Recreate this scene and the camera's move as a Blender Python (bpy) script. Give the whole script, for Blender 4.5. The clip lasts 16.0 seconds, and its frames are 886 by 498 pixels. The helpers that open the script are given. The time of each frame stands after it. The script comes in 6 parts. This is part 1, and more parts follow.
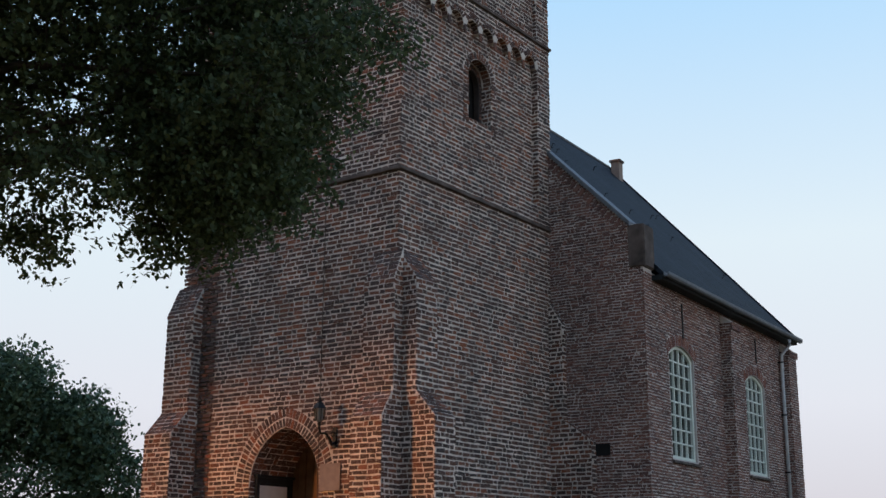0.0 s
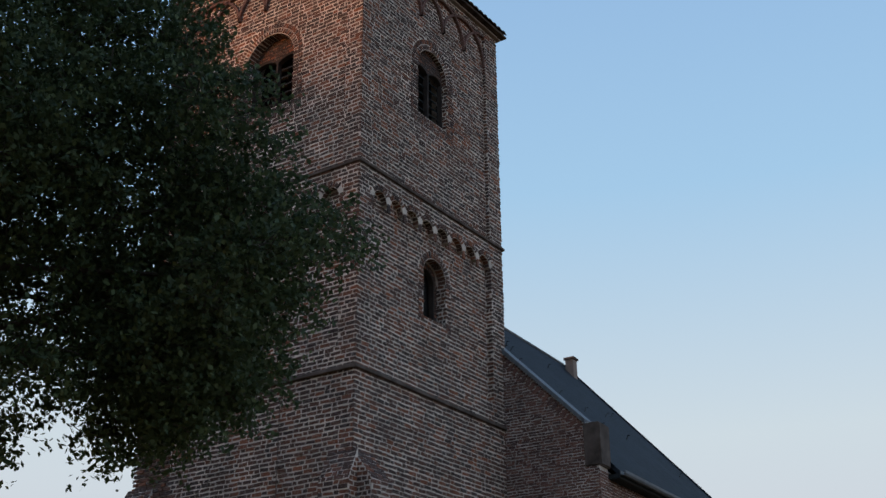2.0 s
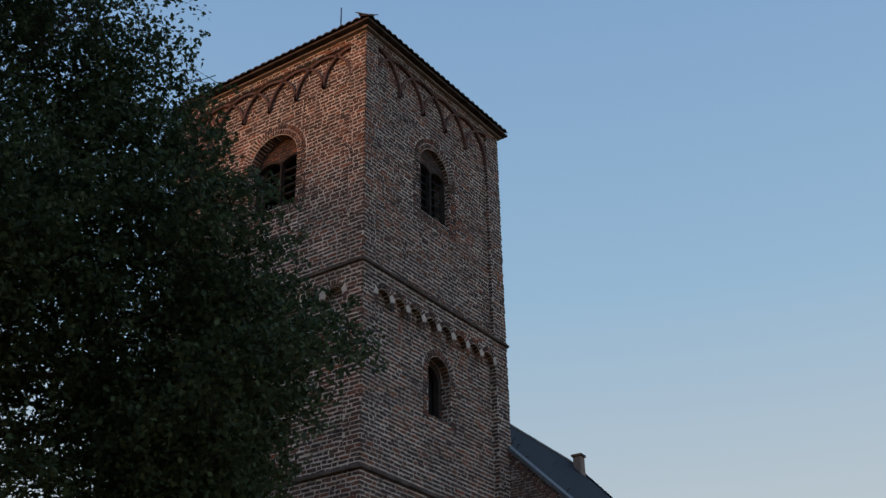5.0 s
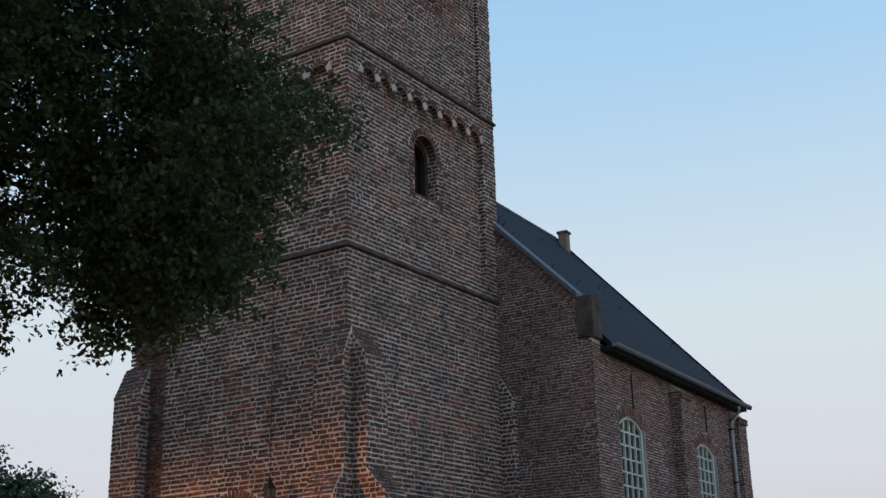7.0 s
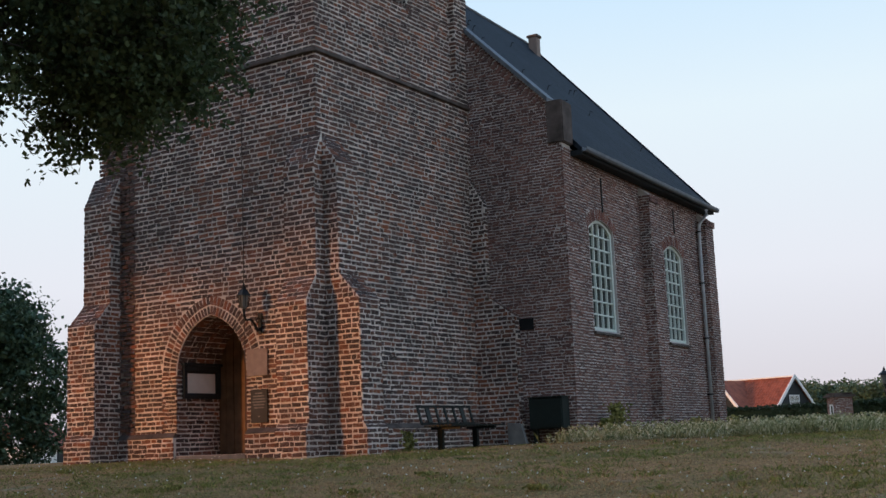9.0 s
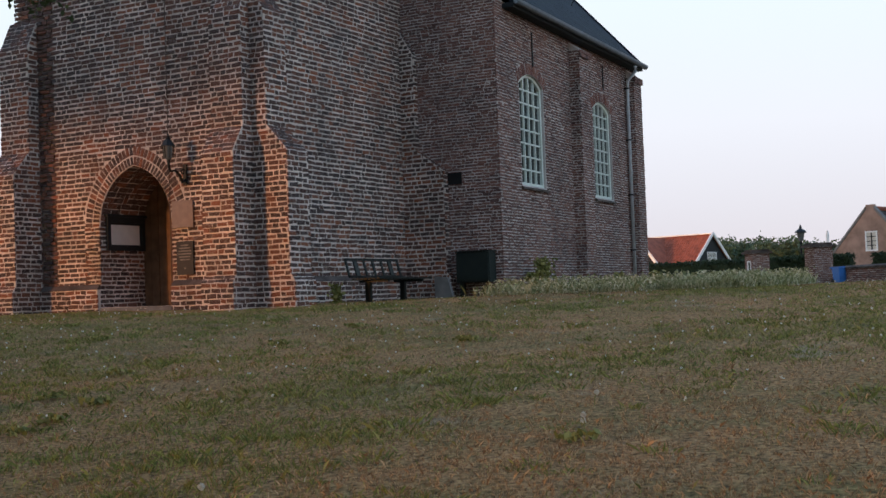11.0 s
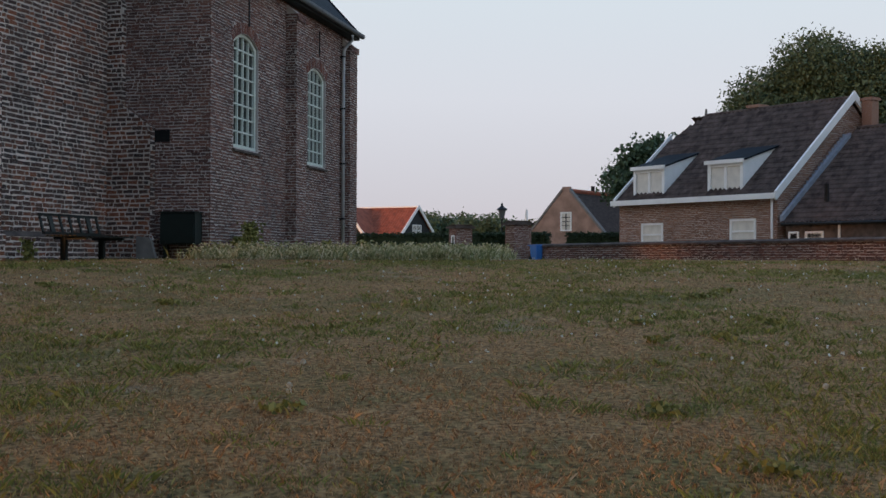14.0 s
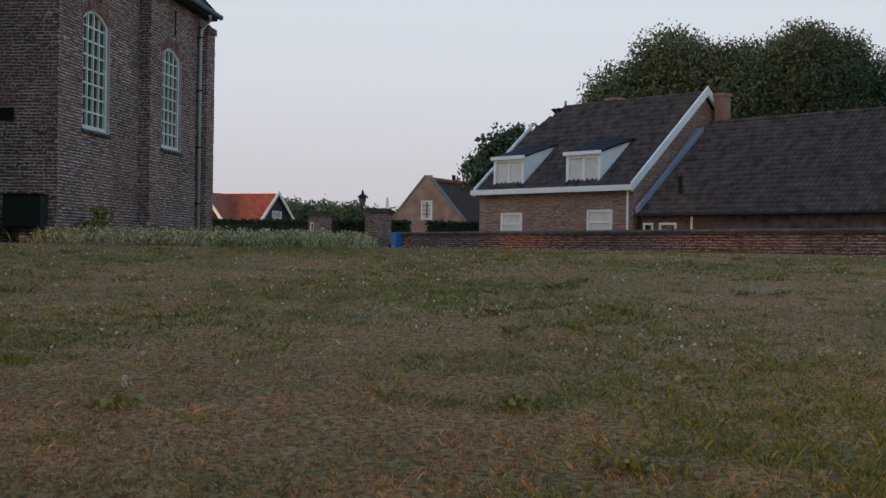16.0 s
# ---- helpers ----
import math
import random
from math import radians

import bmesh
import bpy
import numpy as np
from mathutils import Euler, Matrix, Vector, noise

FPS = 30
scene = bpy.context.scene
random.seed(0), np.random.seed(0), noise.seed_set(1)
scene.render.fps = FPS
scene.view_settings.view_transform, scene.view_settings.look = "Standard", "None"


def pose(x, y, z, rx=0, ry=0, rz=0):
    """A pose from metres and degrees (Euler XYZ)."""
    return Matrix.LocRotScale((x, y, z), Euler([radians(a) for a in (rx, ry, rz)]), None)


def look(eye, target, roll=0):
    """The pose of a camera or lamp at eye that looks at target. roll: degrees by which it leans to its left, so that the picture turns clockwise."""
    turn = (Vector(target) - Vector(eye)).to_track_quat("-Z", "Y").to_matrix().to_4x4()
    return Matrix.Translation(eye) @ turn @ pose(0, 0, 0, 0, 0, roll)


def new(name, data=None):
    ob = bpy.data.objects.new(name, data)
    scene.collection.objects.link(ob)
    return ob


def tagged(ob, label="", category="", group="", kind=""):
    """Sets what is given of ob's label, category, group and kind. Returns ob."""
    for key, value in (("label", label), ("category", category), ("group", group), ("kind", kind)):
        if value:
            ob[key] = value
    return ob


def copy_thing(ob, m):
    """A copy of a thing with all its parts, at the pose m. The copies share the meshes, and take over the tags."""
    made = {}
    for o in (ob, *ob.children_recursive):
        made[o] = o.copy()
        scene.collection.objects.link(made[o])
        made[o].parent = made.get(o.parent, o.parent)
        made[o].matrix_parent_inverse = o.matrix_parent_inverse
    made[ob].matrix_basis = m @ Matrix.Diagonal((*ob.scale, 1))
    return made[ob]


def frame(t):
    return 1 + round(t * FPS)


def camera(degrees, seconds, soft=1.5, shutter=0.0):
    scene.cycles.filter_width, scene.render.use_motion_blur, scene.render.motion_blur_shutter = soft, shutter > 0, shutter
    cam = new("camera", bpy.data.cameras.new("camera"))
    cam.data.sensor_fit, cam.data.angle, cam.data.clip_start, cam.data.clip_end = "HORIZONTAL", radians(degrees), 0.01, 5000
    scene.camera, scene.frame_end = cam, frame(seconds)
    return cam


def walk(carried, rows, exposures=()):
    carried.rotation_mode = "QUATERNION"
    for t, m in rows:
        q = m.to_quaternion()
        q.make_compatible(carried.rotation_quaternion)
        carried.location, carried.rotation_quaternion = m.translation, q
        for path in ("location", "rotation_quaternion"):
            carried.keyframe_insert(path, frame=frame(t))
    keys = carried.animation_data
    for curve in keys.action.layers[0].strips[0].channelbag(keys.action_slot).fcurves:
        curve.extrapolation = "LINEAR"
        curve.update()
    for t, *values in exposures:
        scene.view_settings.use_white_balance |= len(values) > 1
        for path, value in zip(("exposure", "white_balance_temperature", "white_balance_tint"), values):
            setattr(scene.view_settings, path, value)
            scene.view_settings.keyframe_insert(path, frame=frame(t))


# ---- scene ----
cam = camera(40.0, 16.0)
PATH = [
    (0, (-19.507, -15.437, -0.047), (-17.948, -14.296, 0.469), 0.3),
    (0.5, (-19.527, -15.445, -0.047), (-17.983, -14.329, 0.564), 0.4),
    (1, (-19.542, -15.452, -0.046), (-18.003, -14.369, 0.63), 0.1),
    (1.5, (-19.556, -15.458, -0.046), (-18.033, -14.405, 0.709), -0.1),
    (2, (-19.569, -15.464, -0.045), (-18.055, -14.446, 0.775), -0.5),
    (2.5, (-19.579, -15.471, -0.044), (-18.086, -14.474, 0.837), -0.7),
    (3, (-19.586, -15.479, -0.043), (-18.127, -14.49, 0.901), -0.6),
    (3.2, (-19.587, -15.483, -0.042), (-18.142, -14.5, 0.931), -0.5),
    (5.3, (-19.567, -15.526, -0.004), (-18.113, -14.539, 0.952), -1.3),
    (5.5, (-19.564, -15.53, -0.003), (-18.106, -14.535, 0.938), -1.2),
    (6, (-19.553, -15.539, -0.001), (-18.068, -14.521, 0.869), -1.2),
    (6.5, (-19.539, -15.545, 0.0), (-18.007, -14.511, 0.764), -1.5),
    (7, (-19.523, -15.547, 0.001), (-17.945, -14.491, 0.629), -1.5),
    (7.5, (-19.51, -15.545, 0.001), (-17.903, -14.485, 0.545), -1.8),
    (8, (-19.501, -15.537, 0.0), (-17.871, -14.478, 0.472), -2.0),
    (8.5, (-19.494, -15.523, -0.002), (-17.846, -14.459, 0.389), -2.1),
    (9, (-19.483, -15.501, -0.004), (-17.82, -14.436, 0.316), -2.4),
    (9.2, (-19.477, -15.488, -0.005), (-17.81, -14.423, 0.288), -2.5),
    (11.3, (-19.402, -15.322, -0.031), (-17.646, -14.365, 0.015), -1.8),
    (11.5, (-19.39, -15.309, -0.032), (-17.621, -14.377, -0.002), -1.3),
    (12, (-19.35, -15.283, -0.033), (-17.543, -14.425, -0.04), -0.5),
    (12.5, (-19.309, -15.257, -0.033), (-17.471, -14.471, -0.063), 0.2),
    (13, (-19.269, -15.229, -0.033), (-17.398, -14.524, -0.07), 0.8),
    (13.5, (-19.224, -15.204, -0.033), (-17.314, -14.61, -0.05), 1.1),
    (14, (-19.162, -15.192, -0.033), (-17.236, -14.654, -0.015), 0.2),
    (14.5, (-19.086, -15.195, -0.033), (-17.159, -14.66, -0.003), 0.5),
    (15, (-19.004, -15.199, -0.032), (-17.056, -14.748, -0.005), 0.7),
    (15.5, (-18.925, -15.198, -0.031), (-16.961, -14.825, -0.014), 0.8),
    (16, (-18.851, -15.193, -0.031), (-16.876, -14.877, -0.031), 0.8),
]
EXPOSURES = [(0, 0.25), (1.5, 0.05), (3, -0.25), (5.5, -0.4), (6.5, -0.1), (7.5, 0.15), (9, 0.3), (11.5, 0.45), (12.5, 0.3), (13.5, 0.12), (16, 0.02)]
walk(cam, [(t, look(e, g, r)) for t, e, g, r in PATH], EXPOSURES)

# ---- world, sun, exposure ----
world = bpy.data.worlds.new("dusk_sky")
scene.world = world
world.use_nodes = True
wn, wl = world.node_tree.nodes, world.node_tree.links
sky = wn.new("ShaderNodeTexSky")
sky.sky_type = "NISHITA"
sky.sun_disc = False
sky.sun_elevation = radians(3.0)
sky.sun_rotation = radians(-63)
sky.air_density, sky.dust_density, sky.ozone_density = 1.0, 0.4, 3.0
# twilight: pink band over the horizon, pale above it, blue towards the zenith
tc = wn.new("ShaderNodeTexCoord")
sep = wn.new("ShaderNodeSeparateXYZ")
ramp = wn.new("ShaderNodeValToRGB")
wl.new(tc.outputs["Generated"], sep.inputs[0])
wl.new(sep.outputs["Z"], ramp.inputs[0])
SKY_RAMP = ((0.0, (0.57, 0.525, 0.595)), (0.05, (0.605, 0.585, 0.645)), (0.13, (0.68, 0.69, 0.75)), (0.26, (0.665, 0.755, 0.81)),
            (0.45, (0.4, 0.632, 0.865)), (0.7, (0.27, 0.465, 0.78)), (1.0, (0.2, 0.36, 0.65)))
while len(ramp.color_ramp.elements) < len(SKY_RAMP):
    ramp.color_ramp.elements.new(0.5)
for el, (p, c) in zip(ramp.color_ramp.elements, SKY_RAMP):
    el.position, el.color = p, (*c, 1)
bg_sky = wn["Background"]
bg_sky.inputs[1].default_value = 0.015
wl.new(sky.outputs[0], bg_sky.inputs[0])
bg_band = wn.new("ShaderNodeBackground")
bg_band.inputs[1].default_value = 0.95
wl.new(ramp.outputs[0], bg_band.inputs[0])
add = wn.new("ShaderNodeAddShader")
wl.new(bg_sky.outputs[0], add.inputs[0])
wl.new(bg_band.outputs[0], add.inputs[1])
# afterglow over the western horizon, where the sun has just gone down
glow_dir = wn.new("ShaderNodeVectorMath")
glow_dir.operation = "DOT_PRODUCT"
glow_dir.inputs[1].default_value = (-0.72, 0.69, 0.05)
wl.new(tc.outputs["Generated"], glow_dir.inputs[0])
glow = wn.new("ShaderNodeValToRGB")
glow.color_ramp.elements[0].position, glow.color_ramp.elements[0].color = 0.35, (0, 0, 0, 1)
glow.color_ramp.elements[1].position, glow.color_ramp.elements[1].color = 1.0, (1.0, 0.62, 0.36, 1)
wl.new(glow_dir.outputs["Value"], glow.inputs[0])
bg_glow = wn.new("ShaderNodeBackground")
bg_glow.inputs[1].default_value = 0.46
wl.new(glow.outputs[0], bg_glow.inputs[0])
add_glow = wn.new("ShaderNodeAddShader")
wl.new(add.outputs[0], add_glow.inputs[0])
wl.new(bg_glow.outputs[0], add_glow.inputs[1])
wl.new(add_glow.outputs[0], wn["World Output"].inputs[0])

sun = new("sun", bpy.data.lights.new("sun", "SUN"))
sun.data.energy, sun.data.angle, sun.data.color = 1.6, radians(5), (1.0, 0.42, 0.12)
sun.matrix_world = look((-40, 20, 3.5), (0, 0, 0))


# ---- materials ----
def nodes_of(name, rough=0.8, metal=0.0, spec=0.3):
    m = bpy.data.materials.new(name)
    m.use_nodes = True
    b = m.node_tree.nodes["Principled BSDF"]
    b.inputs["Roughness"].default_value, b.inputs["Metallic"].default_value = rough, metal
    b.inputs["Specular IOR Level"].default_value = spec
    return m, m.node_tree.nodes, m.node_tree.links, b


def ramp_of(n, stops, fac, l):
    r = n.new("ShaderNodeValToRGB")
    while len(r.color_ramp.elements) < len(stops):
        r.color_ramp.elements.new(0.5)
    for el, (p, c) in zip(r.color_ramp.elements, stops):
        el.position, el.color = p, (*c, 1)
    l.new(fac, r.inputs[0])
    return r.outputs[0]


def noise_of(n, l, scale, detail=4.0, kind="Object"):
    c = n.new("ShaderNodeTexCoord") if kind == "Object" else n.new("ShaderNodeNewGeometry")
    t = n.new("ShaderNodeTexNoise")
    t.inputs["Scale"].default_value, t.inputs["Detail"].default_value = scale, detail
    l.new(c.outputs["Object" if kind == "Object" else "Position"], t.inputs["Vector"])
    return t.outputs["Fac"]


def mixed(n, l, a, b, fac, mode="MIX"):
    x = n.new("ShaderNodeMix")
    x.data_type, x.blend_type = "RGBA", mode
    for s, v in ((6, a), (7, b)):
        if isinstance(v, tuple):
            x.inputs[s].default_value = (*v, 1)
        else:
            l.new(v, x.inputs[s])
    if isinstance(fac, float):
        x.inputs[0].default_value = fac
    else:
        l.new(fac, x.inputs[0])
    return x.outputs[2]


def bumped(n, l, b, h, strength, dist=0.02):
    k = n.new("ShaderNodeBump")
    k.inputs["Strength"].default_value, k.inputs["Distance"].default_value = strength, dist
    l.new(h, k.inputs["Height"])
    l.new(k.outputs[0], b.inputs["Normal"])


def mat_plain(name, c, rough=0.7, metal=0.0, var=0.25, scale=6.0, bump=0.2, spec=0.3):
    m, n, l, b = nodes_of(name, rough, metal, spec)
    f = noise_of(n, l, scale, 5, "World")
    g = noise_of(n, l, scale * 9, 3, "World")
    lo, hi = tuple(v * (1 - var) for v in c), tuple(min(1, v * (1 + var)) for v in c)
    col = ramp_of(n, ((0.3, lo), (0.7, hi)), f, l)
    l.new(mixed(n, l, col, mixed(n, l, col, (0.5, 0.5, 0.5), g, "OVERLAY"), 0.5), b.inputs["Base Color"])
    bumped(n, l, b, g, bump, 0.01)
    return m


def mat_brick(name, stops, single, rough=0.88, patch=0.5, patch_col=(0.05, 0.032, 0.026), lime=(0.3, 0.25, 0.21)):
    """Fired brick: one tone a brick, drifting over the wall in weathered patches."""
    m, n, l, b = nodes_of(name, rough, 0, 0.2)
    if single:
        r = n.new("ShaderNodeObjectInfo").outputs["Random"]
    else:
        r = n.new("ShaderNodeNewGeometry").outputs["Random Per Island"]
    big = noise_of(n, l, 0.55, 3, "World")
    add_ = n.new("ShaderNodeMath")
    add_.operation = "MULTIPLY_ADD"
    l.new(big, add_.inputs[0])
    add_.inputs[1].default_value = 1.1
    sub = n.new("ShaderNodeMath")
    sub.operation = "MULTIPLY_ADD"
    l.new(r, sub.inputs[0])
    sub.inputs[1].default_value, sub.inputs[2].default_value = 0.8, -0.42
    l.new(sub.outputs[0], add_.inputs[2])
    col = ramp_of(n, stops, add_.outputs[0], l)
    soot = ramp_of(n, ((0.47, (0, 0, 0)), (0.63, (1, 1, 1))), noise_of(n, l, 0.9, 5, "World"), l)
    half = n.new("ShaderNodeMath")
    half.operation = "MULTIPLY"
    half.inputs[1].default_value = patch
    l.new(soot, half.inputs[0])
    col = mixed(n, l, col, patch_col, half.outputs[0])
    fine = noise_of(n, l, 45, 4, "World")
    col = mixed(n, l, col, mixed(n, l, col, (0.62, 0.6, 0.6), 0.35), ramp_of(n, ((0.5, (0, 0, 0)), (0.75, (1, 1, 1))), fine, l))
    # lime smeared and bloomed over the faces
    bloom = ramp_of(n, ((0.6, (0, 0, 0)), (0.78, (0.45, 0.45, 0.45))), noise_of(n, l, 7, 6, "World"), l)
    col = mixed(n, l, col, lime, bloom)
    l.new(col, b.inputs["Base Color"])
    bumped(n, l, b, fine, 0.5, 0.01)
    return m


TOWER_BRICK = ((0.12, (0.047, 0.029, 0.025)), (0.42, (0.084, 0.042, 0.032)), (0.66, (0.125, 0.055, 0.036)), (0.95, (0.25, 0.083, 0.038)))
NAVE_BRICK = ((0.1, (0.09, 0.047, 0.041)), (0.45, (0.15, 0.074, 0.058)), (0.9, (0.23, 0.106, 0.077)))
brick_mat = mat_brick("weathered_brick", TOWER_BRICK, False)
brick_one = mat_brick("weathered_brick_single", TOWER_BRICK, True)
nave_mat = mat_brick("nave_brick", NAVE_BRICK, False, patch=0.35, lime=(0.24, 0.17, 0.14))
red_brick = mat_brick("red_arch_brick", ((0.1, (0.13, 0.05, 0.04)), (0.9, (0.27, 0.1, 0.062))), False, patch=0.2)
brown_brick = mat_brick("brown_brick", ((0.1, (0.2, 0.108, 0.074)), (0.9, (0.31, 0.17, 0.115))), False, patch=0.2)
mortar = mat_plain("lime_mortar", (0.66, 0.57, 0.5), 0.95, var=0.3, scale=1.3, bump=0.5)
mortar_dark = mat_plain("grey_mortar", (0.52, 0.46, 0.42), 0.95, var=0.3, scale=1.0, bump=0.4)
# Near-black colour put in place of the shade inside openings and gaps.
core_dark = mat_plain("painted_dark", (0.012, 0.011, 0.011), 0.95)
weather = mat_plain("mossy_weathering", (0.105, 0.08, 0.068), 0.95, var=0.5, scale=3, bump=0.8)
sandstone = mat_plain("grey_stone", (0.2, 0.185, 0.17), 0.9, var=0.25, scale=4)
slate_lead = mat_plain("zinc", (0.13, 0.135, 0.145), 0.6, 0.2, var=0.2)
lead = mat_plain("blue_grey_lead", (0.27, 0.3, 0.35), 0.55, 0.1, var=0.15)
pale_zinc = mat_plain("pale_zinc", (0.5, 0.5, 0.51), 0.55, 0.2, var=0.15)
iron = mat_plain("black_iron", (0.014, 0.015, 0.016), 0.5, 0.3)
bench_mat = mat_plain("dark_green_steel", (0.008, 0.012, 0.011), 0.45, 0.2, var=0.15)
box_mat = mat_plain("dark_green_cabinet_paint", (0.014, 0.022, 0.019), 0.5, var=0.1)
white = mat_plain("white_paint", (0.84, 0.83, 0.8), 0.5, var=0.06, scale=2, bump=0.05)
sash_mat = mat_plain("pale_sash_paint", (0.66, 0.7, 0.62), 0.5, var=0.08, scale=2, bump=0.05)
blind = mat_plain("pale_blind", (0.7, 0.66, 0.58), 0.8, var=0.1, scale=3)
oak = mat_plain("oak_boards", (0.15, 0.08, 0.042), 0.65, var=0.3, scale=5)
# Recess shade is put into this dark colour of the belfry and slit plates.
recess_shade = mat_plain("shade_toned_brickwork", (0.045, 0.034, 0.03), 0.9, var=0.3, scale=4)
pillar_brick = mat_brick("pillar_brick", ((0.1, (0.17, 0.085, 0.066)), (0.9, (0.3, 0.155, 0.115))), False, patch=0.3)
black_wood = mat_plain("black_boards", (0.016, 0.02, 0.022), 0.7, var=0.2)
blue_plastic = mat_plain("blue_plastic", (0.05, 0.2, 0.55), 0.4, var=0.06, bump=0.05)
bark = mat_plain("bark", (0.06, 0.05, 0.04), 0.95, var=0.4, scale=8, bump=1.0)
plaque_stone = mat_plain("pinkish_stone", (0.27, 0.2, 0.165), 0.75, var=0.12, scale=8)
plaque_dark = mat_plain("dark_bronze", (0.034, 0.032, 0.032), 0.6, 0.0, var=0.15)
letter_mat = mat_plain("worn_lettering", (0.17, 0.155, 0.14), 0.7)
cottage_brick = mat_plain("cottage_brick", (0.32, 0.205, 0.155), 0.9, var=0.3, scale=1.4, bump=0.4)
paper = mat_plain("paper", (0.62, 0.58, 0.54), 0.9, var=0.05)


def mat_glass(name, tint, rough=0.03):
    m, n, l, b = nodes_of(name, rough, 0.0, 0.5)
    b.inputs["Base Color"].default_value = (*tint, 1)
    b.inputs["IOR"].default_value = 1.7
    w = noise_of(n, l, 2.2, 1, "World")
    bumped(n, l, b, w, 0.12, 0.03)
    return m


glass = mat_glass("old_window_glass", (0.02, 0.024, 0.022))
lamp_glass = mat_glass("lantern_glass", (0.12, 0.13, 0.13), 0.2)


def mat_tiles(name, lo, hi, course, width, rough, axis_uv=True, bump=0.6):
    """Roof covering: courses and joints from the mesh's own UV map, in metres."""
    m, n, l, b = nodes_of(name, rough, 0, 0.15)
    uv = n.new("ShaderNodeUVMap")
    t = n.new("ShaderNodeTexBrick")
    for key, v in (("Scale", 1.0), ("Mortar Size", 0.012), ("Mortar Smooth", 0.3), ("Brick Width", width), ("Row Height", course), ("Bias", 0.0)):
        t.inputs[key].default_value = v
    t.inputs["Color1"].default_value, t.inputs["Color2"].default_value = (*lo, 1), (*hi, 1)
    t.inputs["Mortar"].default_value = (*(v * 0.45 for v in lo), 1)
    l.new(uv.outputs[0], t.inputs["Vector"])
    f = noise_of(n, l, 0.8, 5, "World")
    col = mixed(n, l, t.outputs["Color"], tuple(v * 1.5 for v in hi), ramp_of(n, ((0.5, (0, 0, 0)), (0.8, (0.5, 0.5, 0.5))), f, l))
    l.new(col, b.inputs["Base Color"])
    bumped(n, l, b, t.outputs["Fac"], -bump if bump < 0 else bump, 0.012)
    return m


slate = mat_tiles("blue_black_slate", (0.014, 0.018, 0.025), (0.021, 0.026, 0.034), 0.2, 0.3, 0.75)
dark_tile = mat_plain("dark_pantile", (0.095, 0.07, 0.06), 0.9, var=0.5, scale=2.5, bump=0.4, spec=0.1)
red_tile = mat_plain("orange_red_pantile", (0.3, 0.085, 0.045), 0.75, var=0.3, scale=2, bump=0.4)
thatch = mat_plain("dark_thatch", (0.075, 0.057, 0.05), 0.95, var=0.3, scale=5, bump=1.0, spec=0.05)


def mat_leaf(name, stops, trans=0.25):
    m, n, l, b = nodes_of(name, 0.6, 0, 0.25)
    r = n.new("ShaderNodeNewGeometry").outputs["Random Per Island"]
    col = ramp_of(n, stops, r, l)
    l.new(col, b.inputs["Base Color"])
    tr = n.new("ShaderNodeBsdfTranslucent")
    l.new(col, tr.inputs[0])
    mx = n.new("ShaderNodeMixShader")
    mx.inputs[0].default_value = trans
    l.new(b.outputs[0], mx.inputs[1])
    l.new(tr.outputs[0], mx.inputs[2])
    l.new(mx.outputs[0], n["Material Output"].inputs[0])
    return m


leaf = mat_leaf("poplar_leaf", ((0.0, (0.044, 0.066, 0.031)), (0.7, (0.07, 0.102, 0.045)), (1.0, (0.13, 0.17, 0.07))), 0.3)
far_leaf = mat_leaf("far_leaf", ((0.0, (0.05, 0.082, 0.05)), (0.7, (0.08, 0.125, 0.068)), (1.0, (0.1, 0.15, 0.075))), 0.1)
hedge_leaf = mat_leaf("hedge_leaf", ((0.0, (0.02, 0.034, 0.015)), (1.0, (0.045, 0.068, 0.03))))
blade_green = mat_leaf("grass_blade", ((0.0, (0.1, 0.107, 0.027)), (0.5, (0.22, 0.21, 0.056)), (1.0, (0.42, 0.37, 0.12))), 0.25)
blade_dry = mat_leaf("dry_grass_blade", ((0.0, (0.17, 0.088, 0.042)), (0.5, (0.38, 0.21, 0.1)), (1.0, (0.66, 0.43, 0.22))), 0.1)
blade_lush = mat_leaf("lush_grass_blade", ((0.0, (0.11, 0.13, 0.032)), (0.6, (0.2, 0.22, 0.055)), (1.0, (0.38, 0.37, 0.1))), 0.25)
blade_straw = mat_leaf("straw_blade", ((0.0, (0.2, 0.13, 0.07)), (0.6, (0.36, 0.25, 0.14)), (1.0, (0.55, 0.43, 0.27))), 0.1)
weed_mat = mat_leaf("pale_weed", ((0.0, (0.13, 0.155, 0.06)), (0.4, (0.3, 0.3, 0.13)), (0.75, (0.55, 0.5, 0.28)), (1.0, (0.75, 0.68, 0.48))), 0.2)
petal = mat_leaf("white_flower", ((0.0, (0.6, 0.58, 0.48)), (1.0, (0.78, 0.77, 0.7))), 0.2)


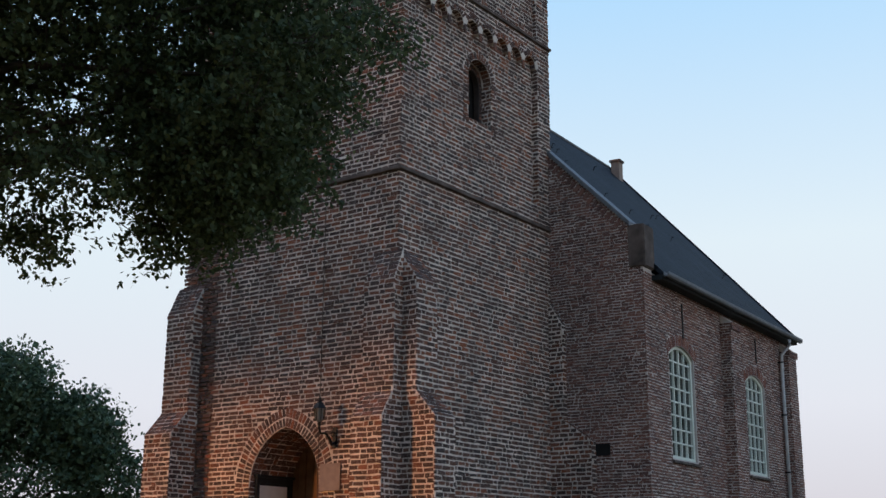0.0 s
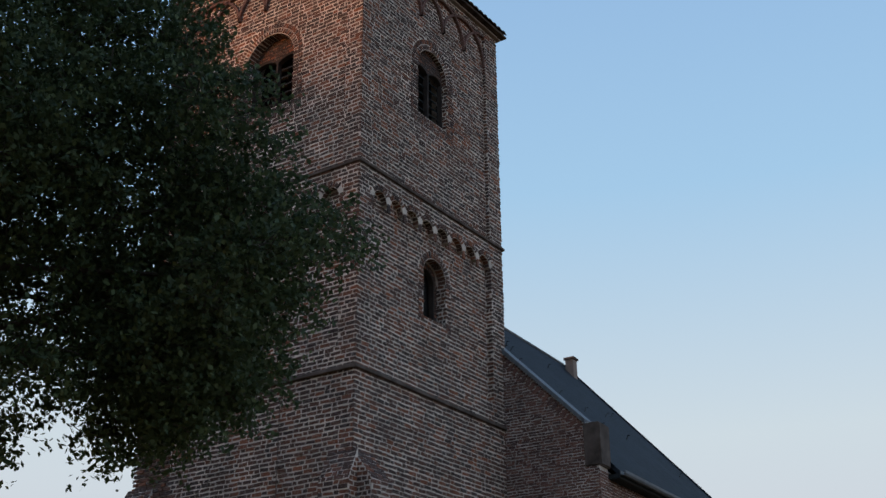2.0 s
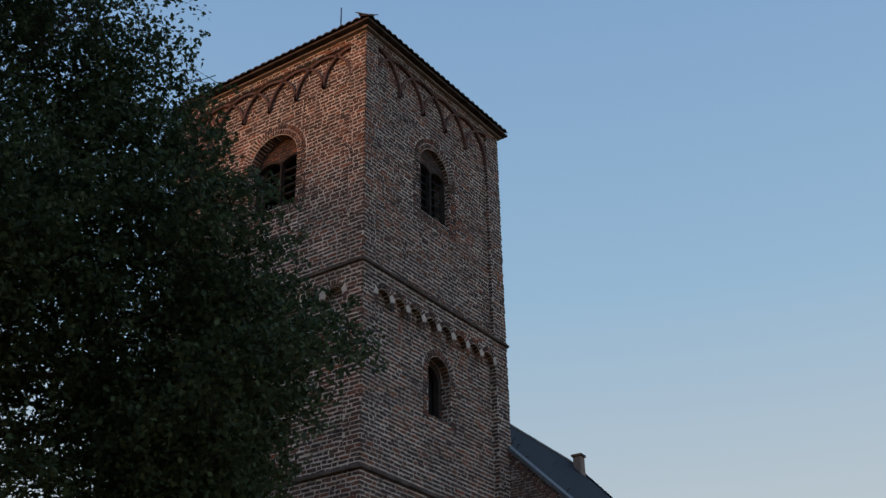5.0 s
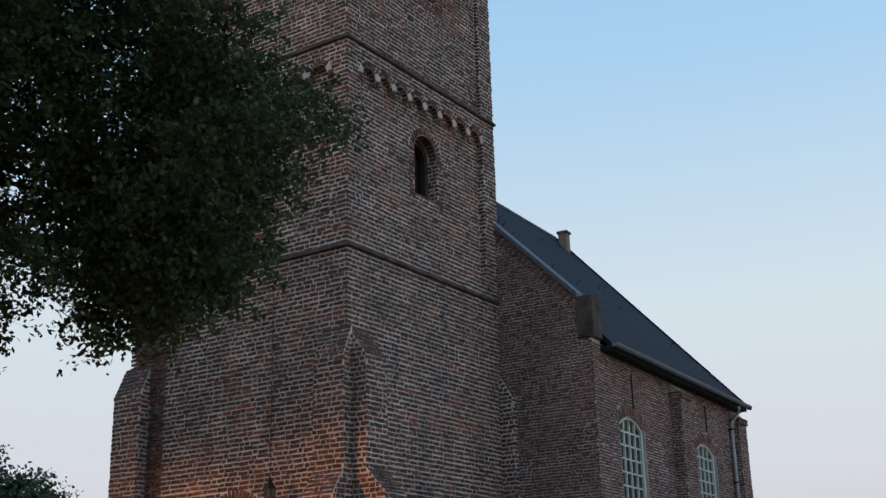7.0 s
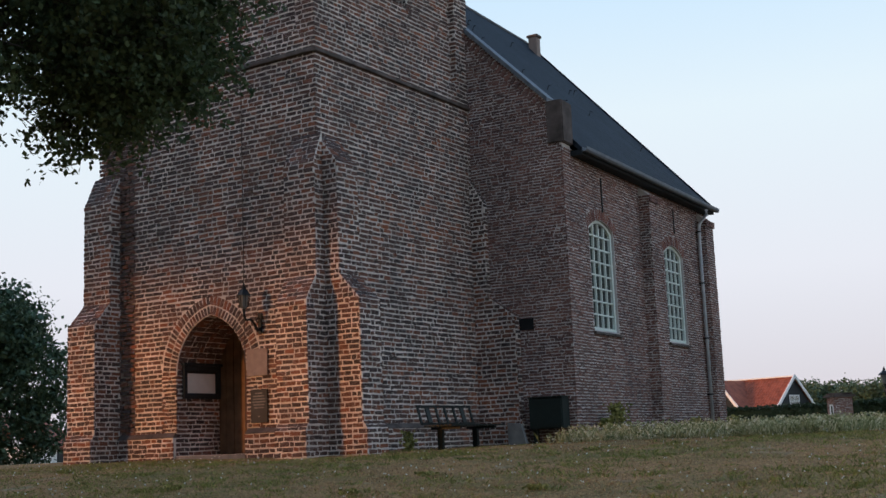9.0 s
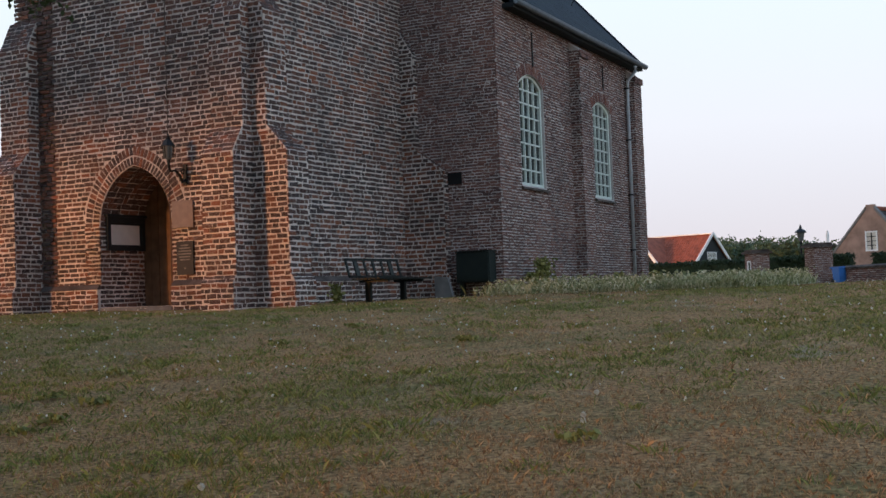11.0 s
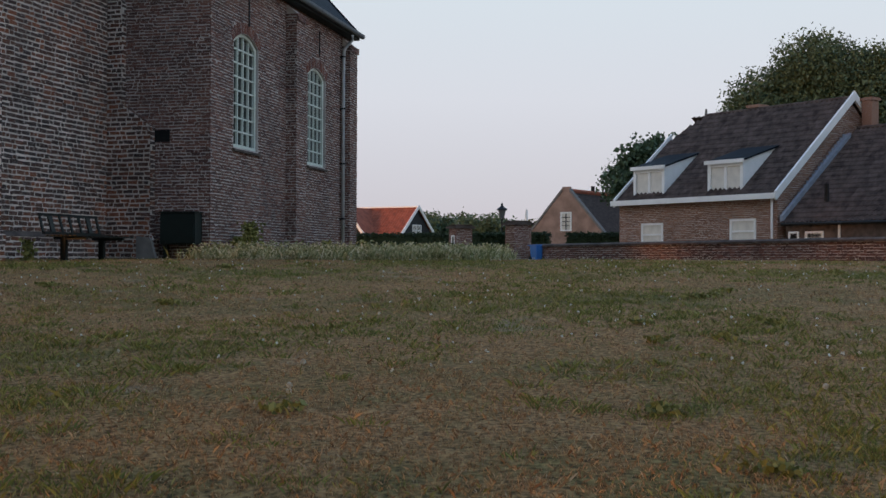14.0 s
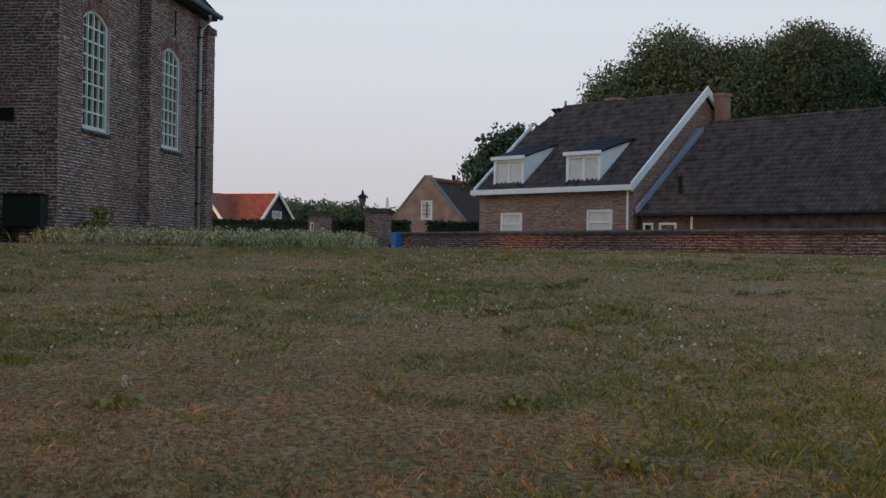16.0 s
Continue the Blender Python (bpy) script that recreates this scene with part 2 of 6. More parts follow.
def mat_lawn():
    m, n, l, b = nodes_of("dry_lawn", 0.95, 0, 0.1)
    a = noise_of(n, l, 0.32, 6, "World")
    c = noise_of(n, l, 2.3, 6, "World")
    f = noise_of(n, l, 22, 10, "World")
    green = ramp_of(n, ((0.32, (0.055, 0.046, 0.018)), (0.68, (0.31, 0.24, 0.09))), f, l)
    dry = ramp_of(n, ((0.32, (0.1, 0.055, 0.024)), (0.68, (0.55, 0.32, 0.14))), f, l)
    mx = n.new("ShaderNodeMath")
    mx.operation = "MULTIPLY_ADD"
    mx.inputs[1].default_value = 0.5
    l.new(c, mx.inputs[0])
    l.new(a, mx.inputs[2])
    col = mixed(n, l, green, dry, ramp_of(n, ((0.58, (0, 0, 0)), (0.8, (0.95, 0.95, 0.95))), mx.outputs[0], l))
    bare = ramp_of(n, ((0.66, (0, 0, 0)), (0.7, (1, 1, 1))), noise_of(n, l, 0.9, 3, "World"), l)
    col = mixed(n, l, col, ramp_of(n, ((0.3, (0.2, 0.15, 0.085)), (0.7, (0.4, 0.3, 0.175))), f, l), bare)
    l.new(col, b.inputs["Base Color"])
    bumped(n, l, b, f, 0.6, 0.03)
    return m


lawn = mat_lawn()


# ---- mesh helpers ----
def link_mesh(name, me, mat, parent=None, label=""):
    if not me.materials:
        me.materials.append(mat)
    ob = new(name, me)
    if parent:
        ob.parent = parent
    if label:
        ob["label"] = label
    return ob


def part(name, bm, mat, parent=None, label="", smooth=False):
    me = bpy.data.meshes.new(name)
    bmesh.ops.recalc_face_normals(bm, faces=bm.faces)
    bm.to_mesh(me)
    bm.free()
    if smooth:
        for p in me.polygons:
            p.use_smooth = True
    return link_mesh(name, me, mat, parent, label)


def raw(name, verts, faces, mat, parent=None, label="", kind=""):
    me = bpy.data.meshes.new(name)
    me.from_pydata(verts, [], faces)
    ob = link_mesh(name, me, mat, parent, label)
    return tagged(ob, kind=kind) if kind else ob


def base(name, m, label, category, group="", kind=""):
    ob = new(name)
    ob.empty_display_size = 0.2
    ob.matrix_world = m
    return tagged(ob, label, category, group, kind)


def add_box(bm, x0, y0, z0, x1, y1, z1, bevel=0.0, m=None):
    mat_ = Matrix.Translation(((x0 + x1) / 2, (y0 + y1) / 2, (z0 + z1) / 2)) @ Matrix.Diagonal((abs(x1 - x0), abs(y1 - y0), abs(z1 - z0), 1))
    r = bmesh.ops.create_cube(bm, size=1, matrix=(m @ mat_) if m else mat_)
    if bevel:
        es = {e for v in r["verts"] for e in v.link_edges}
        bmesh.ops.bevel(bm, geom=list(es), offset=bevel, segments=2, affect="EDGES")
    return bm


def boxed(*a, **k):
    return add_box(bmesh.new(), *a, **k)


def add_prism(bm, pts, d):
    """A flat outline of 3D points, pushed along d."""
    d = Vector(d)
    a = [bm.verts.new(p) for p in pts]
    c = [bm.verts.new(Vector(p) + d) for p in pts]
    bm.faces.new(a)
    bm.faces.new(c[::-1])
    for i in range(len(pts)):
        j = (i + 1) % len(pts)
        bm.faces.new((a[j], a[i], c[i], c[j]))
    return bm


def prism(pts, d):
    return add_prism(bmesh.new(), pts, d)


def add_tube(bm, pts, radii, sides=8):
    pts = [Vector(p) for p in pts]
    rings = []
    for i, p in enumerate(pts):
        d = (pts[min(i + 1, len(pts) - 1)] - pts[max(i - 1, 0)]).normalized()
        u = d.cross(Vector((0, 0, 1)) if abs(d.z) < 0.9 else Vector((1, 0, 0))).normalized()
        v = d.cross(u)
        r = radii[i] if isinstance(radii, (list, tuple)) else radii
        rings.append([bm.verts.new(p + (u * math.cos(k) + v * math.sin(k)) * r) for k in (2 * math.pi * j / sides for j in range(sides))])
    for a, c in zip(rings, rings[1:]):
        for j in range(sides):
            bm.faces.new((a[j], a[(j + 1) % sides], c[(j + 1) % sides], c[j]))
    bm.faces.new(rings[0][::-1])
    bm.faces.new(rings[-1])
    return bm


def tube(pts, radii, sides=8):
    return add_tube(bmesh.new(), pts, radii, sides)


def lathe(profile, sides=16):
    """A turned shape from (radius, height) pairs round the z axis."""
    bm = bmesh.new()
    return add_tube(bm, [(0, 0, h) for r, h in profile], [r for r, h in profile], sides)


def wall_panel(o, u, n, outer, holes, thick):
    """A wall with openings: outlines in (a, z) on the plane at o along u, thick metres inwards against n."""
    o, u, n = Vector(o), Vector(u), Vector(n)
    bm = bmesh.new()
    edges = []
    for loop in [outer] + holes:
        vs = [bm.verts.new(o + u * a + Vector((0, 0, z))) for a, z in loop]
        edges += [bm.edges.new((vs[i], vs[(i + 1) % len(vs)])) for i in range(len(vs))]
    bmesh.ops.triangle_fill(bm, use_beauty=True, use_dissolve=False, edges=edges)
    ex = bmesh.ops.extrude_face_region(bm, geom=bm.faces[:])
    bmesh.ops.translate(bm, vec=-n * thick, verts=[g for g in ex["geom"] if isinstance(g, bmesh.types.BMVert)])
    return bm


def round_arch(c, w, z0, spring, steps=14, rise=None):
    """Outline of an opening with a round or segmental head."""
    h = w / 2
    rise = h if rise is None else rise
    r = (h * h + rise * rise) / (2 * rise)
    cz, a1 = spring + rise - r, math.asin(min(1, h / r))
    if rise >= h:
        a1 = math.pi / 2
    return [(c - h, z0), (c + h, z0)] + [(c + r * math.sin(a1 - 2 * a1 * i / steps), cz + r * math.cos(a1 - 2 * a1 * i / steps)) for i in range(steps + 1)]


def pointed_arch(c, w, z0, spring, apex, steps=9):
    h, k = w / 2, apex - spring
    r = (h * h + k * k) / (2 * h)
    a1 = math.asin(k / r)
    right = [(c + h - r + r * math.cos(a1 * i / steps), spring + r * math.sin(a1 * i / steps)) for i in range(steps + 1)]
    left = [(2 * c - a, z) for a, z in right[:-1]][::-1]
    return [(c - h, z0), (c + h, z0)] + right + left


def inside(poly, a, z):
    hit = False
    for (x0, y0), (x1, y1) in zip(poly, poly[1:] + poly[:1]):
        if (y0 > z) != (y1 > z) and a < (x1 - x0) * (z - y0) / (y1 - y0) + x0:
            hit = not hit
    return hit


def grow(poly, d):
    """The outline, pushed outwards by d from its middle axis."""
    c = sum(a for a, z in poly[:2]) / 2
    zs = max(z for a, z in poly)
    out = []
    for i, (a, z) in enumerate(poly):
        p, q = poly[i - 1], poly[(i + 1) % len(poly)]
        t = Vector((q[0] - p[0], q[1] - p[1])).normalized()
        out.append((a + t.y * d, z - t.x * d * (0 if i < 2 else 1)))
    return out


rng = random.Random(7)


class Masonry:
    """Collects bricks, each a slightly uneven block proud of its bed of mortar."""

    def __init__(self):
        self.v, self.f, self.picked = [], [], []

    def block(self, o, u, w, n, la, lz, proud):
        k = len(self.v)
        c = min(0.011, la * 0.25)
        tilt = rng.uniform(-0.006, 0.006)
        for a, z in ((-la, -lz), (la, -lz), (la, lz), (-la, lz)):
            self.v.append(o + u * a + w * z - n * 0.02)
        pr = proud + rng.uniform(-0.004, 0.004)
        for a, z in ((-la, -lz), (la, -lz), (la, lz), (-la, lz)):
            j = rng.uniform(-c, c)
            self.v.append(o + u * (a + j) + w * (z + rng.uniform(-c, c) * 0.8 + (tilt if a > 0 else -tilt)) + n * (pr + rng.uniform(-0.004, 0.004)))
        self.f += [(k + 4, k + 5, k + 6, k + 7), (k, k + 1, k + 5, k + 4), (k + 1, k + 2, k + 6, k + 5), (k + 2, k + 3, k + 7, k + 6), (k + 3, k, k + 4, k + 7)]

    def field(self, o, u, n, a0, a1, z0, z1, course=0.105, stretch=0.29, joint=0.028, keep=None, lose=(), proud=0.008, pick=None):
        """Courses of stretchers and headers over a face, kept inside one outline and out of others."""
        o, u, n = Vector(o), Vector(u), Vector(n)
        up = Vector((0, 0, 1))
        rows = max(1, round((z1 - z0) / course))
        ch = (z1 - z0) / rows
        for r in range(rows):
            zc = z0 + (r + 0.5) * ch
            a = a0 - rng.uniform(0, 0.5) * stretch
            flip = r % 2
            while a < a1:
                long_ = stretch * rng.uniform(0.92, 1.06) if flip else stretch * 0.52 * rng.uniform(0.9, 1.15)
                flip = not flip if rng.random() < 0.85 else flip
                s, e = max(a, a0), min(a + long_, a1)
                a += long_
                if keep or lose:
                    ks = [s + (e - s) * i / 12 for i in range(13)]
                    ok = [(not keep or inside(keep, k, zc)) and not any(inside(q, k, zc) for q in lose) for k in ks]
                    if not any(ok):
                        continue
                    good = [k for k, g in zip(ks, ok) if g]
                    s, e = good[0], good[-1]
                if e - s < 0.05:
                    continue
                ctr = o + u * ((s + e) / 2) + up * (zc + rng.uniform(-0.004, 0.004))
                s1, e1 = (s + joint / 2 if s > a0 + 0.001 else s - 0.004), (e - joint / 2 if e < a1 - 0.001 else e + 0.004)
                ctr = o + u * ((s1 + e1) / 2) + up * (zc + rng.uniform(-0.007, 0.007))
                la, lz = (e1 - s1) / 2, (ch - joint) / 2 * rng.uniform(0.84, 1.08)
                if pick and pick((s + e) / 2, zc):
                    self.picked.append((ctr, u, n, la, lz))
                else:
                    self.block(ctr, u, up, n, la, lz, proud)

    def ring(self, o, u, n, ca, cz, r0, r1, t0, t1, width=0.085, proud=0.018):
        """Bricks on edge round an arch, from angle t0 to t1 (0: along u, 90: up)."""
        o, u, n = Vector(o), Vector(u), Vector(n)
        up = Vector((0, 0, 1))
        rm = (r0 + r1) / 2
        num = max(2, round(radians(abs(t1 - t0)) * r0 / width))
        for i in range(num):
            t = radians(t0 + (t1 - t0) * (i + 0.5) / num)
            d = u * math.cos(t) + up * math.sin(t)
            e = up * math.cos(t) - u * math.sin(t)
            half = radians(abs(t1 - t0)) * rm / num / 2 - 0.013
            self.block(o + u * ca + up * cz + d * rm, e, d, n, half, (r1 - r0) / 2 - 0.012, proud * 0.6)

    def soffit(self, o, u, n, ca, cz, r, depth):
        """Bricks lining the inside of a round arch."""
        o, u, n = Vector(o), Vector(u), Vector(n)
        up = Vector((0, 0, 1))
        num = round(math.pi * r / 0.1)
        for i in range(num):
            t = math.pi * (i + 0.5) / num
            d = u * math.cos(t) + up * math.sin(t)
            self.block(o + u * ca + up * cz + d * r - n * depth / 2, n, up * math.cos(t) - u * math.sin(t), -d, depth / 2 - 0.01, math.pi * r / num / 2 - 0.01, 0.01)

    def done(self, name, mat, parent, label=""):
        return raw(name, self.v, self.f, mat, parent, label, "stuff")


PICK_MESH = {}


def single_bricks(picked, parent, mat):
    """Bricks that can be told apart near the camera: one object each, on a few shared meshes."""
    for ctr, u, n, la, lz in picked:
        key = round(la * 2 / 0.04)
        if key not in PICK_MESH:
            q = Masonry()
            q.block(Vector((0, 0, 0)), Vector((1, 0, 0)), Vector((0, 0, 1)), Vector((0, -1, 0)), 0.5, 0.5, 0.008)
            vs = [Vector((v.x / 1.0, v.y, v.z)) for v in q.v]
            me = bpy.data.meshes.new("brick")
            me.from_pydata(vs, [], q.f)
            PICK_MESH[key] = me
        ob = link_mesh("brick", PICK_MESH[key], mat, parent)
        rot = Matrix((u, -n, Vector((0, 0, 1)))).transposed().to_4x4()
        ob.matrix_local = Matrix.Translation(ctr) @ rot @ Matrix.Diagonal((la * 2, 1, lz * 2, 1))


# ---- ground ----
def ground_z(x, y):
    s = (x + 19.2) * 0.94 + (y + 15.0) * 0.342
    lin = max(-1.5 + 0.068 * s, -2.0 + 0.01 * max(s, -40))
    z = -0.15 * math.log(1 + math.exp(min(60, -lin / 0.15)))
    return z + 0.035 * noise.noise((x * 0.35, y * 0.35, 0)) * (1 if abs(x) < 40 else 0) - 0.02


def spread(lo, hi, step, far):
    c = list(np.arange(lo, hi + 0.01, step))
    g, d = step, hi
    up, dn = [], []
    e = lo
    while d < far:
        g *= 1.35
        d += g
        e -= g
        up.append(d)
        dn.append(e)
    return dn[::-1] + c + up


gx, gy = spread(-24, 34, 0.5, 900), spread(-30, 14, 0.5, 900)
gv = [(x, y, ground_z(x, y)) for x in gx for y in gy]
gf = [(i * len(gy) + j, (i + 1) * len(gy) + j, (i + 1) * len(gy) + j + 1, i * len(gy) + j + 1) for i in range(len(gx) - 1) for j in range(len(gy) - 1)]
ground = raw("ground", gv, gf, lawn)
for p in ground.data.polygons:
    p.use_smooth = True
tagged(ground, "dry patchy churchyard lawn, green and brown, on a low mound", "lawn", kind="structure")

# ---- church tower ----
TX, TY = 6.27, 6.6
S_O, S_U, S_N = (0, 0, 0), (1, 0, 0), (0, -1, 0)
W_O, W_U, W_N = (0, 0, 0), (0, 1, 0), (-1, 0, 0)
tower = base("church_tower", pose(0, 0, 0), "square medieval church tower of weathered red-brown brick with stepped buttresses", "church tower")
DOOR_C, DOOR_W, DOOR_S, DOOR_A = 3.08, 2.06, 1.78, 3.04
door_out = pointed_arch(DOOR_C, DOOR_W, 0.02, DOOR_S, DOOR_A)
bell_s, bell_w = round_arch(3.13, 1.34, 15.95, 17.4), round_arch(3.1, 1.66, 15.85, 17.28)
slit_s = round_arch(3.3, 0.98, 10.48, 11.62)


def rect(a0, z0, a1, z1):
    return [(a0, z0), (a1, z0), (a1, z1), (a0, z1)]


def scalloped(a0, a1, z0, spring, num, r):
    """Sunk panel whose head is a row of little round arches."""
    out = [(a0, z0), (a1, z0), (a1, spring)]
    pitch = (a1 - a0) / num
    for i in range(num)[::-1]:
        c = a0 + (i + 0.5) * pitch
        out += [(c + r * math.cos(math.pi * k / 8), spring + r * math.sin(math.pi * k / 8)) for k in range(9)]
    return out + [(a0, spring)]


Z1, Z2, Z3 = 8.42, 13.44, 20.22
REC2, REC3 = 0.17, 0.09
SC_R = 0.26
pan2_s, pan2_w = scalloped(0.5, 5.68, 8.95, 12.68, 8, SC_R), scalloped(0.5, TY - 0.5, 8.95, 12.68, 8, SC_R)
pan3_s, pan3_w = rect(0.5, 13.5, 5.66, 19.93), rect(0.5, 13.5, TY - 0.5, 19.93)
T = 1.2
part("wall", wall_panel(S_O, S_U, S_N, rect(0, -0.6, TX, Z1), [], T), mortar, tower)
part("wall", wall_panel(W_O, W_U, W_N, rect(T, -0.6, TY - T, Z1), [door_out], 1.45), mortar, tower)
part("wall", wall_panel((0, REC2, 0), S_U, S_N, rect(REC2, Z1, TX, Z2), [slit_s], T), mortar, tower)
part("wall", wall_panel((REC2, 0, 0), W_U, W_N, rect(T + REC2, Z1, TY - T, Z2), [], T), mortar, tower)
part("wall", wall_panel((0, REC3, 0), S_U, S_N, rect(REC3, Z2, TX, Z3), [bell_s], T), mortar, tower)
part("wall", wall_panel((REC3, 0, 0), W_U, W_N, rect(T + REC3, Z2, TY - T, Z3), [bell_w], T), mortar, tower)
part("pilaster_frame", wall_panel(S_O, S_U, S_N, rect(0, Z1, TX, Z2), [pan2_s], REC2), mortar, tower)
part("pilaster_frame", wall_panel(W_O, W_U, W_N, rect(REC2, Z1, TY, Z2), [pan2_w], REC2), mortar, tower)
part("pilaster_frame", wall_panel(S_O, S_U, S_N, rect(0, Z2, TX, Z3), [pan3_s], REC3), mortar, tower)
part("pilaster_frame", wall_panel(W_O, W_U, W_N, rect(REC3, Z2, TY, Z3), [pan3_w], REC3), mortar, tower)
part("wall", boxed(0.1, TY - T, -0.6, TX, TY - 0.002, Z3), mortar, tower)
part("wall", boxed(TX - T, T + 0.2, -0.6, TX - 0.002, TY - T, Z3), mortar, tower)

ms = Masonry()
near = Masonry()
d_grow = grow(door_out, 0.43)


def near_bit(a, z):
    return 0.7 < a < 5.85 and 0.55 < z < 3.3 and not inside(d_grow, a, z)


ms.field(S_O, S_U, S_N, -0.01, TX + 0.01, -0.1, Z1)
near.field(W_O, W_U, W_N, 0.68, 5.9, 0.5, 3.3, lose=[d_grow], pick=near_bit)
ms.field(W_O, W_U, W_N, 0.0, TY + 0.01, 3.3, Z1, lose=[d_grow])
ms.field(W_O, W_U, W_N, 5.9, TY + 0.01, -0.1, 3.3)
ms.field(W_O, W_U, W_N, 0.68, 5.9, -0.1, 0.5, lose=[d_grow])
for o, u, n, w, pan2, pan3, bell, slit in ((S_O, S_U, S_N, TX, pan2_s, pan3_s, bell_s, slit_s), (W_O, W_U, W_N, TY, pan2_w, pan3_w, bell_w, None)):
    nv = Vector(n)
    pitch = (pan2[1][0] - pan2[0][0]) / 8
    heads_ = [[(pan2[0][0] + (i + 0.5) * pitch + 0.4 * math.cos(math.pi * k / 10), 12.6 + 0.4 * math.sin(math.pi * k / 10) + 0.06) for k in range(11)] for i in range(8)]
    ms.field(o, u, n, -0.01, w + 0.01, Z1, Z2, lose=[pan2] + heads_)
    ms.field(o, u, n, -0.01, w + 0.01, Z2, Z3, lose=[pan3])
    ms.field(Vector(o) - nv * REC2, u, n, 0.5, pan2[1][0], 8.95, 13.0, keep=pan2, lose=[grow(slit, 0.2)] if slit else [])
    ms.field(Vector(o) - nv * REC3, u, n, 0.5, pan3[1][0], 13.5, 19.93, keep=pan3, lose=[grow(bell, 0.3)])
    for pan, rec, zt in ((pan2, REC2, 12.68), (pan3, REC3, 19.93)):
        for a, sg in ((pan[0][0], 1), (pan[1][0], -1)):
            ms.field(Vector(o) + Vector(u) * a, -nv, Vector(u) * sg, 0, rec, pan[0][1], zt, stretch=0.3)
    for i in range(8):
        ms.soffit(o, u, n, pan2[0][0] + (i + 0.5) * pitch, 12.68, SC_R, REC2)
        ms.ring(o, u, n, pan2[0][0] + (i + 0.5) * pitch, 12.68, SC_R, 0.4, 36, 144, 0.06, 0.03)
        ms.block(Vector(o) + Vector(u) * (pan2[0][0] + i * pitch) + Vector((0, 0, 12.6)), Vector(u), Vector((0, 0, 1)), nv, 0.05, 0.11, 0.012)
    bc, bw, bs = (bell[0][0] + bell[1][0]) / 2, bell[1][0] - bell[0][0], bell[2][1]
    o3 = Vector(o) - nv * REC3
    ms.ring(o3, u, n, bc, bs, bw / 2, bw / 2 + 0.15, -4, 184, 0.08, 0.02)
    ms.ring(o3, u, n, bc, bs, bw / 2 + 0.15, bw / 2 + 0.3, -4, 184, 0.085, 0.03)
    ms.soffit(o3, u, n, bc, bs, bw / 2, 0.3)
    if slit:
        ms.soffit(Vector(o) - nv * REC2, u, n, 3.3, 11.62, 0.49, 0.24)
    for side in (bc - bw / 2 - 0.15, bc + bw / 2 + 0.15):
        ms.field(o3, u, n, side - 0.15, side + 0.15, bell[0][1] - 0.1, bs, stretch=0.28, proud=0.018)
    ms.field(o3, u, n, bc - bw / 2 - 0.3, bc + bw / 2 + 0.3, bell[0][1] - 0.3, bell[0][1], stretch=0.12, course=0.2)
    if slit:
        o2 = Vector(o) - nv * REC2
        ms.ring(o2, u, n, 3.3, 11.62, 0.49, 0.69, -6, 186, 0.085, 0.02)
        for side in (2.71, 3.89):
            ms.field(o2, u, n, side - 0.1, side + 0.1, 10.38, 11.62, stretch=0.28, proud=0.018)
# soldier course of the doorway: two rings of bricks on edge
kk = DOOR_A - DOOR_S
RR = ((DOOR_W / 2) ** 2 + kk * kk) / DOOR_W
top_t = math.degrees(math.asin(kk / RR))
for r0, r1, w_ in ((RR, RR + 0.2, 0.085), (RR + 0.21, RR + 0.42, 0.1)):
    tt = math.degrees(math.acos((RR - DOOR_W / 2) / ((r0 + r1) / 2)))
    ms.ring(W_O, W_U, W_N, DOOR_C + DOOR_W / 2 - RR, DOOR_S, r0, r1, 0, tt, w_)
    ms.ring(W_O, W_U, W_N, DOOR_C - DOOR_W / 2 + RR, DOOR_S, r0, r1, 180, 180 - tt, w_)
for side in (DOOR_C - DOOR_W / 2 - 0.21, DOOR_C + DOOR_W / 2 + 0.21):
    ms.field(W_O, W_U, W_N, side - 0.21, side + 0.21, 0.55, DOOR_S, stretch=0.22, course=0.09, proud=0.018)
# reveals of the doorway and openings
ms.field((0, DOOR_C + DOOR_W / 2, 0), (1, 0, 0), (0, -1, 0), 0.0, 1.38, 0.02, DOOR_S, course=0.1)
hw_ = DOOR_W / 2
for i in range(13):
    t0_, t1_ = radians(top_t * i / 13), radians(top_t * (i + 1) / 13)
    tm = (t0_ + t1_) / 2
    pos = Vector((0, DOOR_C + hw_ - RR + RR * math.cos(tm), DOOR_S + RR * math.sin(tm)))
    nrm, tan = Vector((0, -math.cos(tm), -math.sin(tm))), Vector((0, -math.sin(tm), math.cos(tm)))
    x = 0.02
    while x < 1.3:
        ln = rng.choice((0.14, 0.28))
        ln = min(ln, 1.36 - x)
        ms.block(pos + Vector((x + ln / 2, 0, 0)), Vector((1, 0, 0)), tan, nrm, ln / 2 - 0.008, RR * (t1_ - t0_) / 2 - 0.008, 0.01)
        x += ln
ms.field((bell_s[1][0], REC3, 0), (0, 1, 0), (-1, 0, 0), 0.02, 0.34, 15.95, 17.4, stretch=0.2)
ms.field((slit_s[1][0], REC2, 0), (0, 1, 0), (-1, 0, 0), 0.02, 0.3, 10.48, 11.62, stretch=0.2)
ms.field((REC3, bell_w[1][0], 0), (1, 0, 0), (0, -1, 0), 0.02, 0.34, 15.85, 17.28, stretch=0.2)


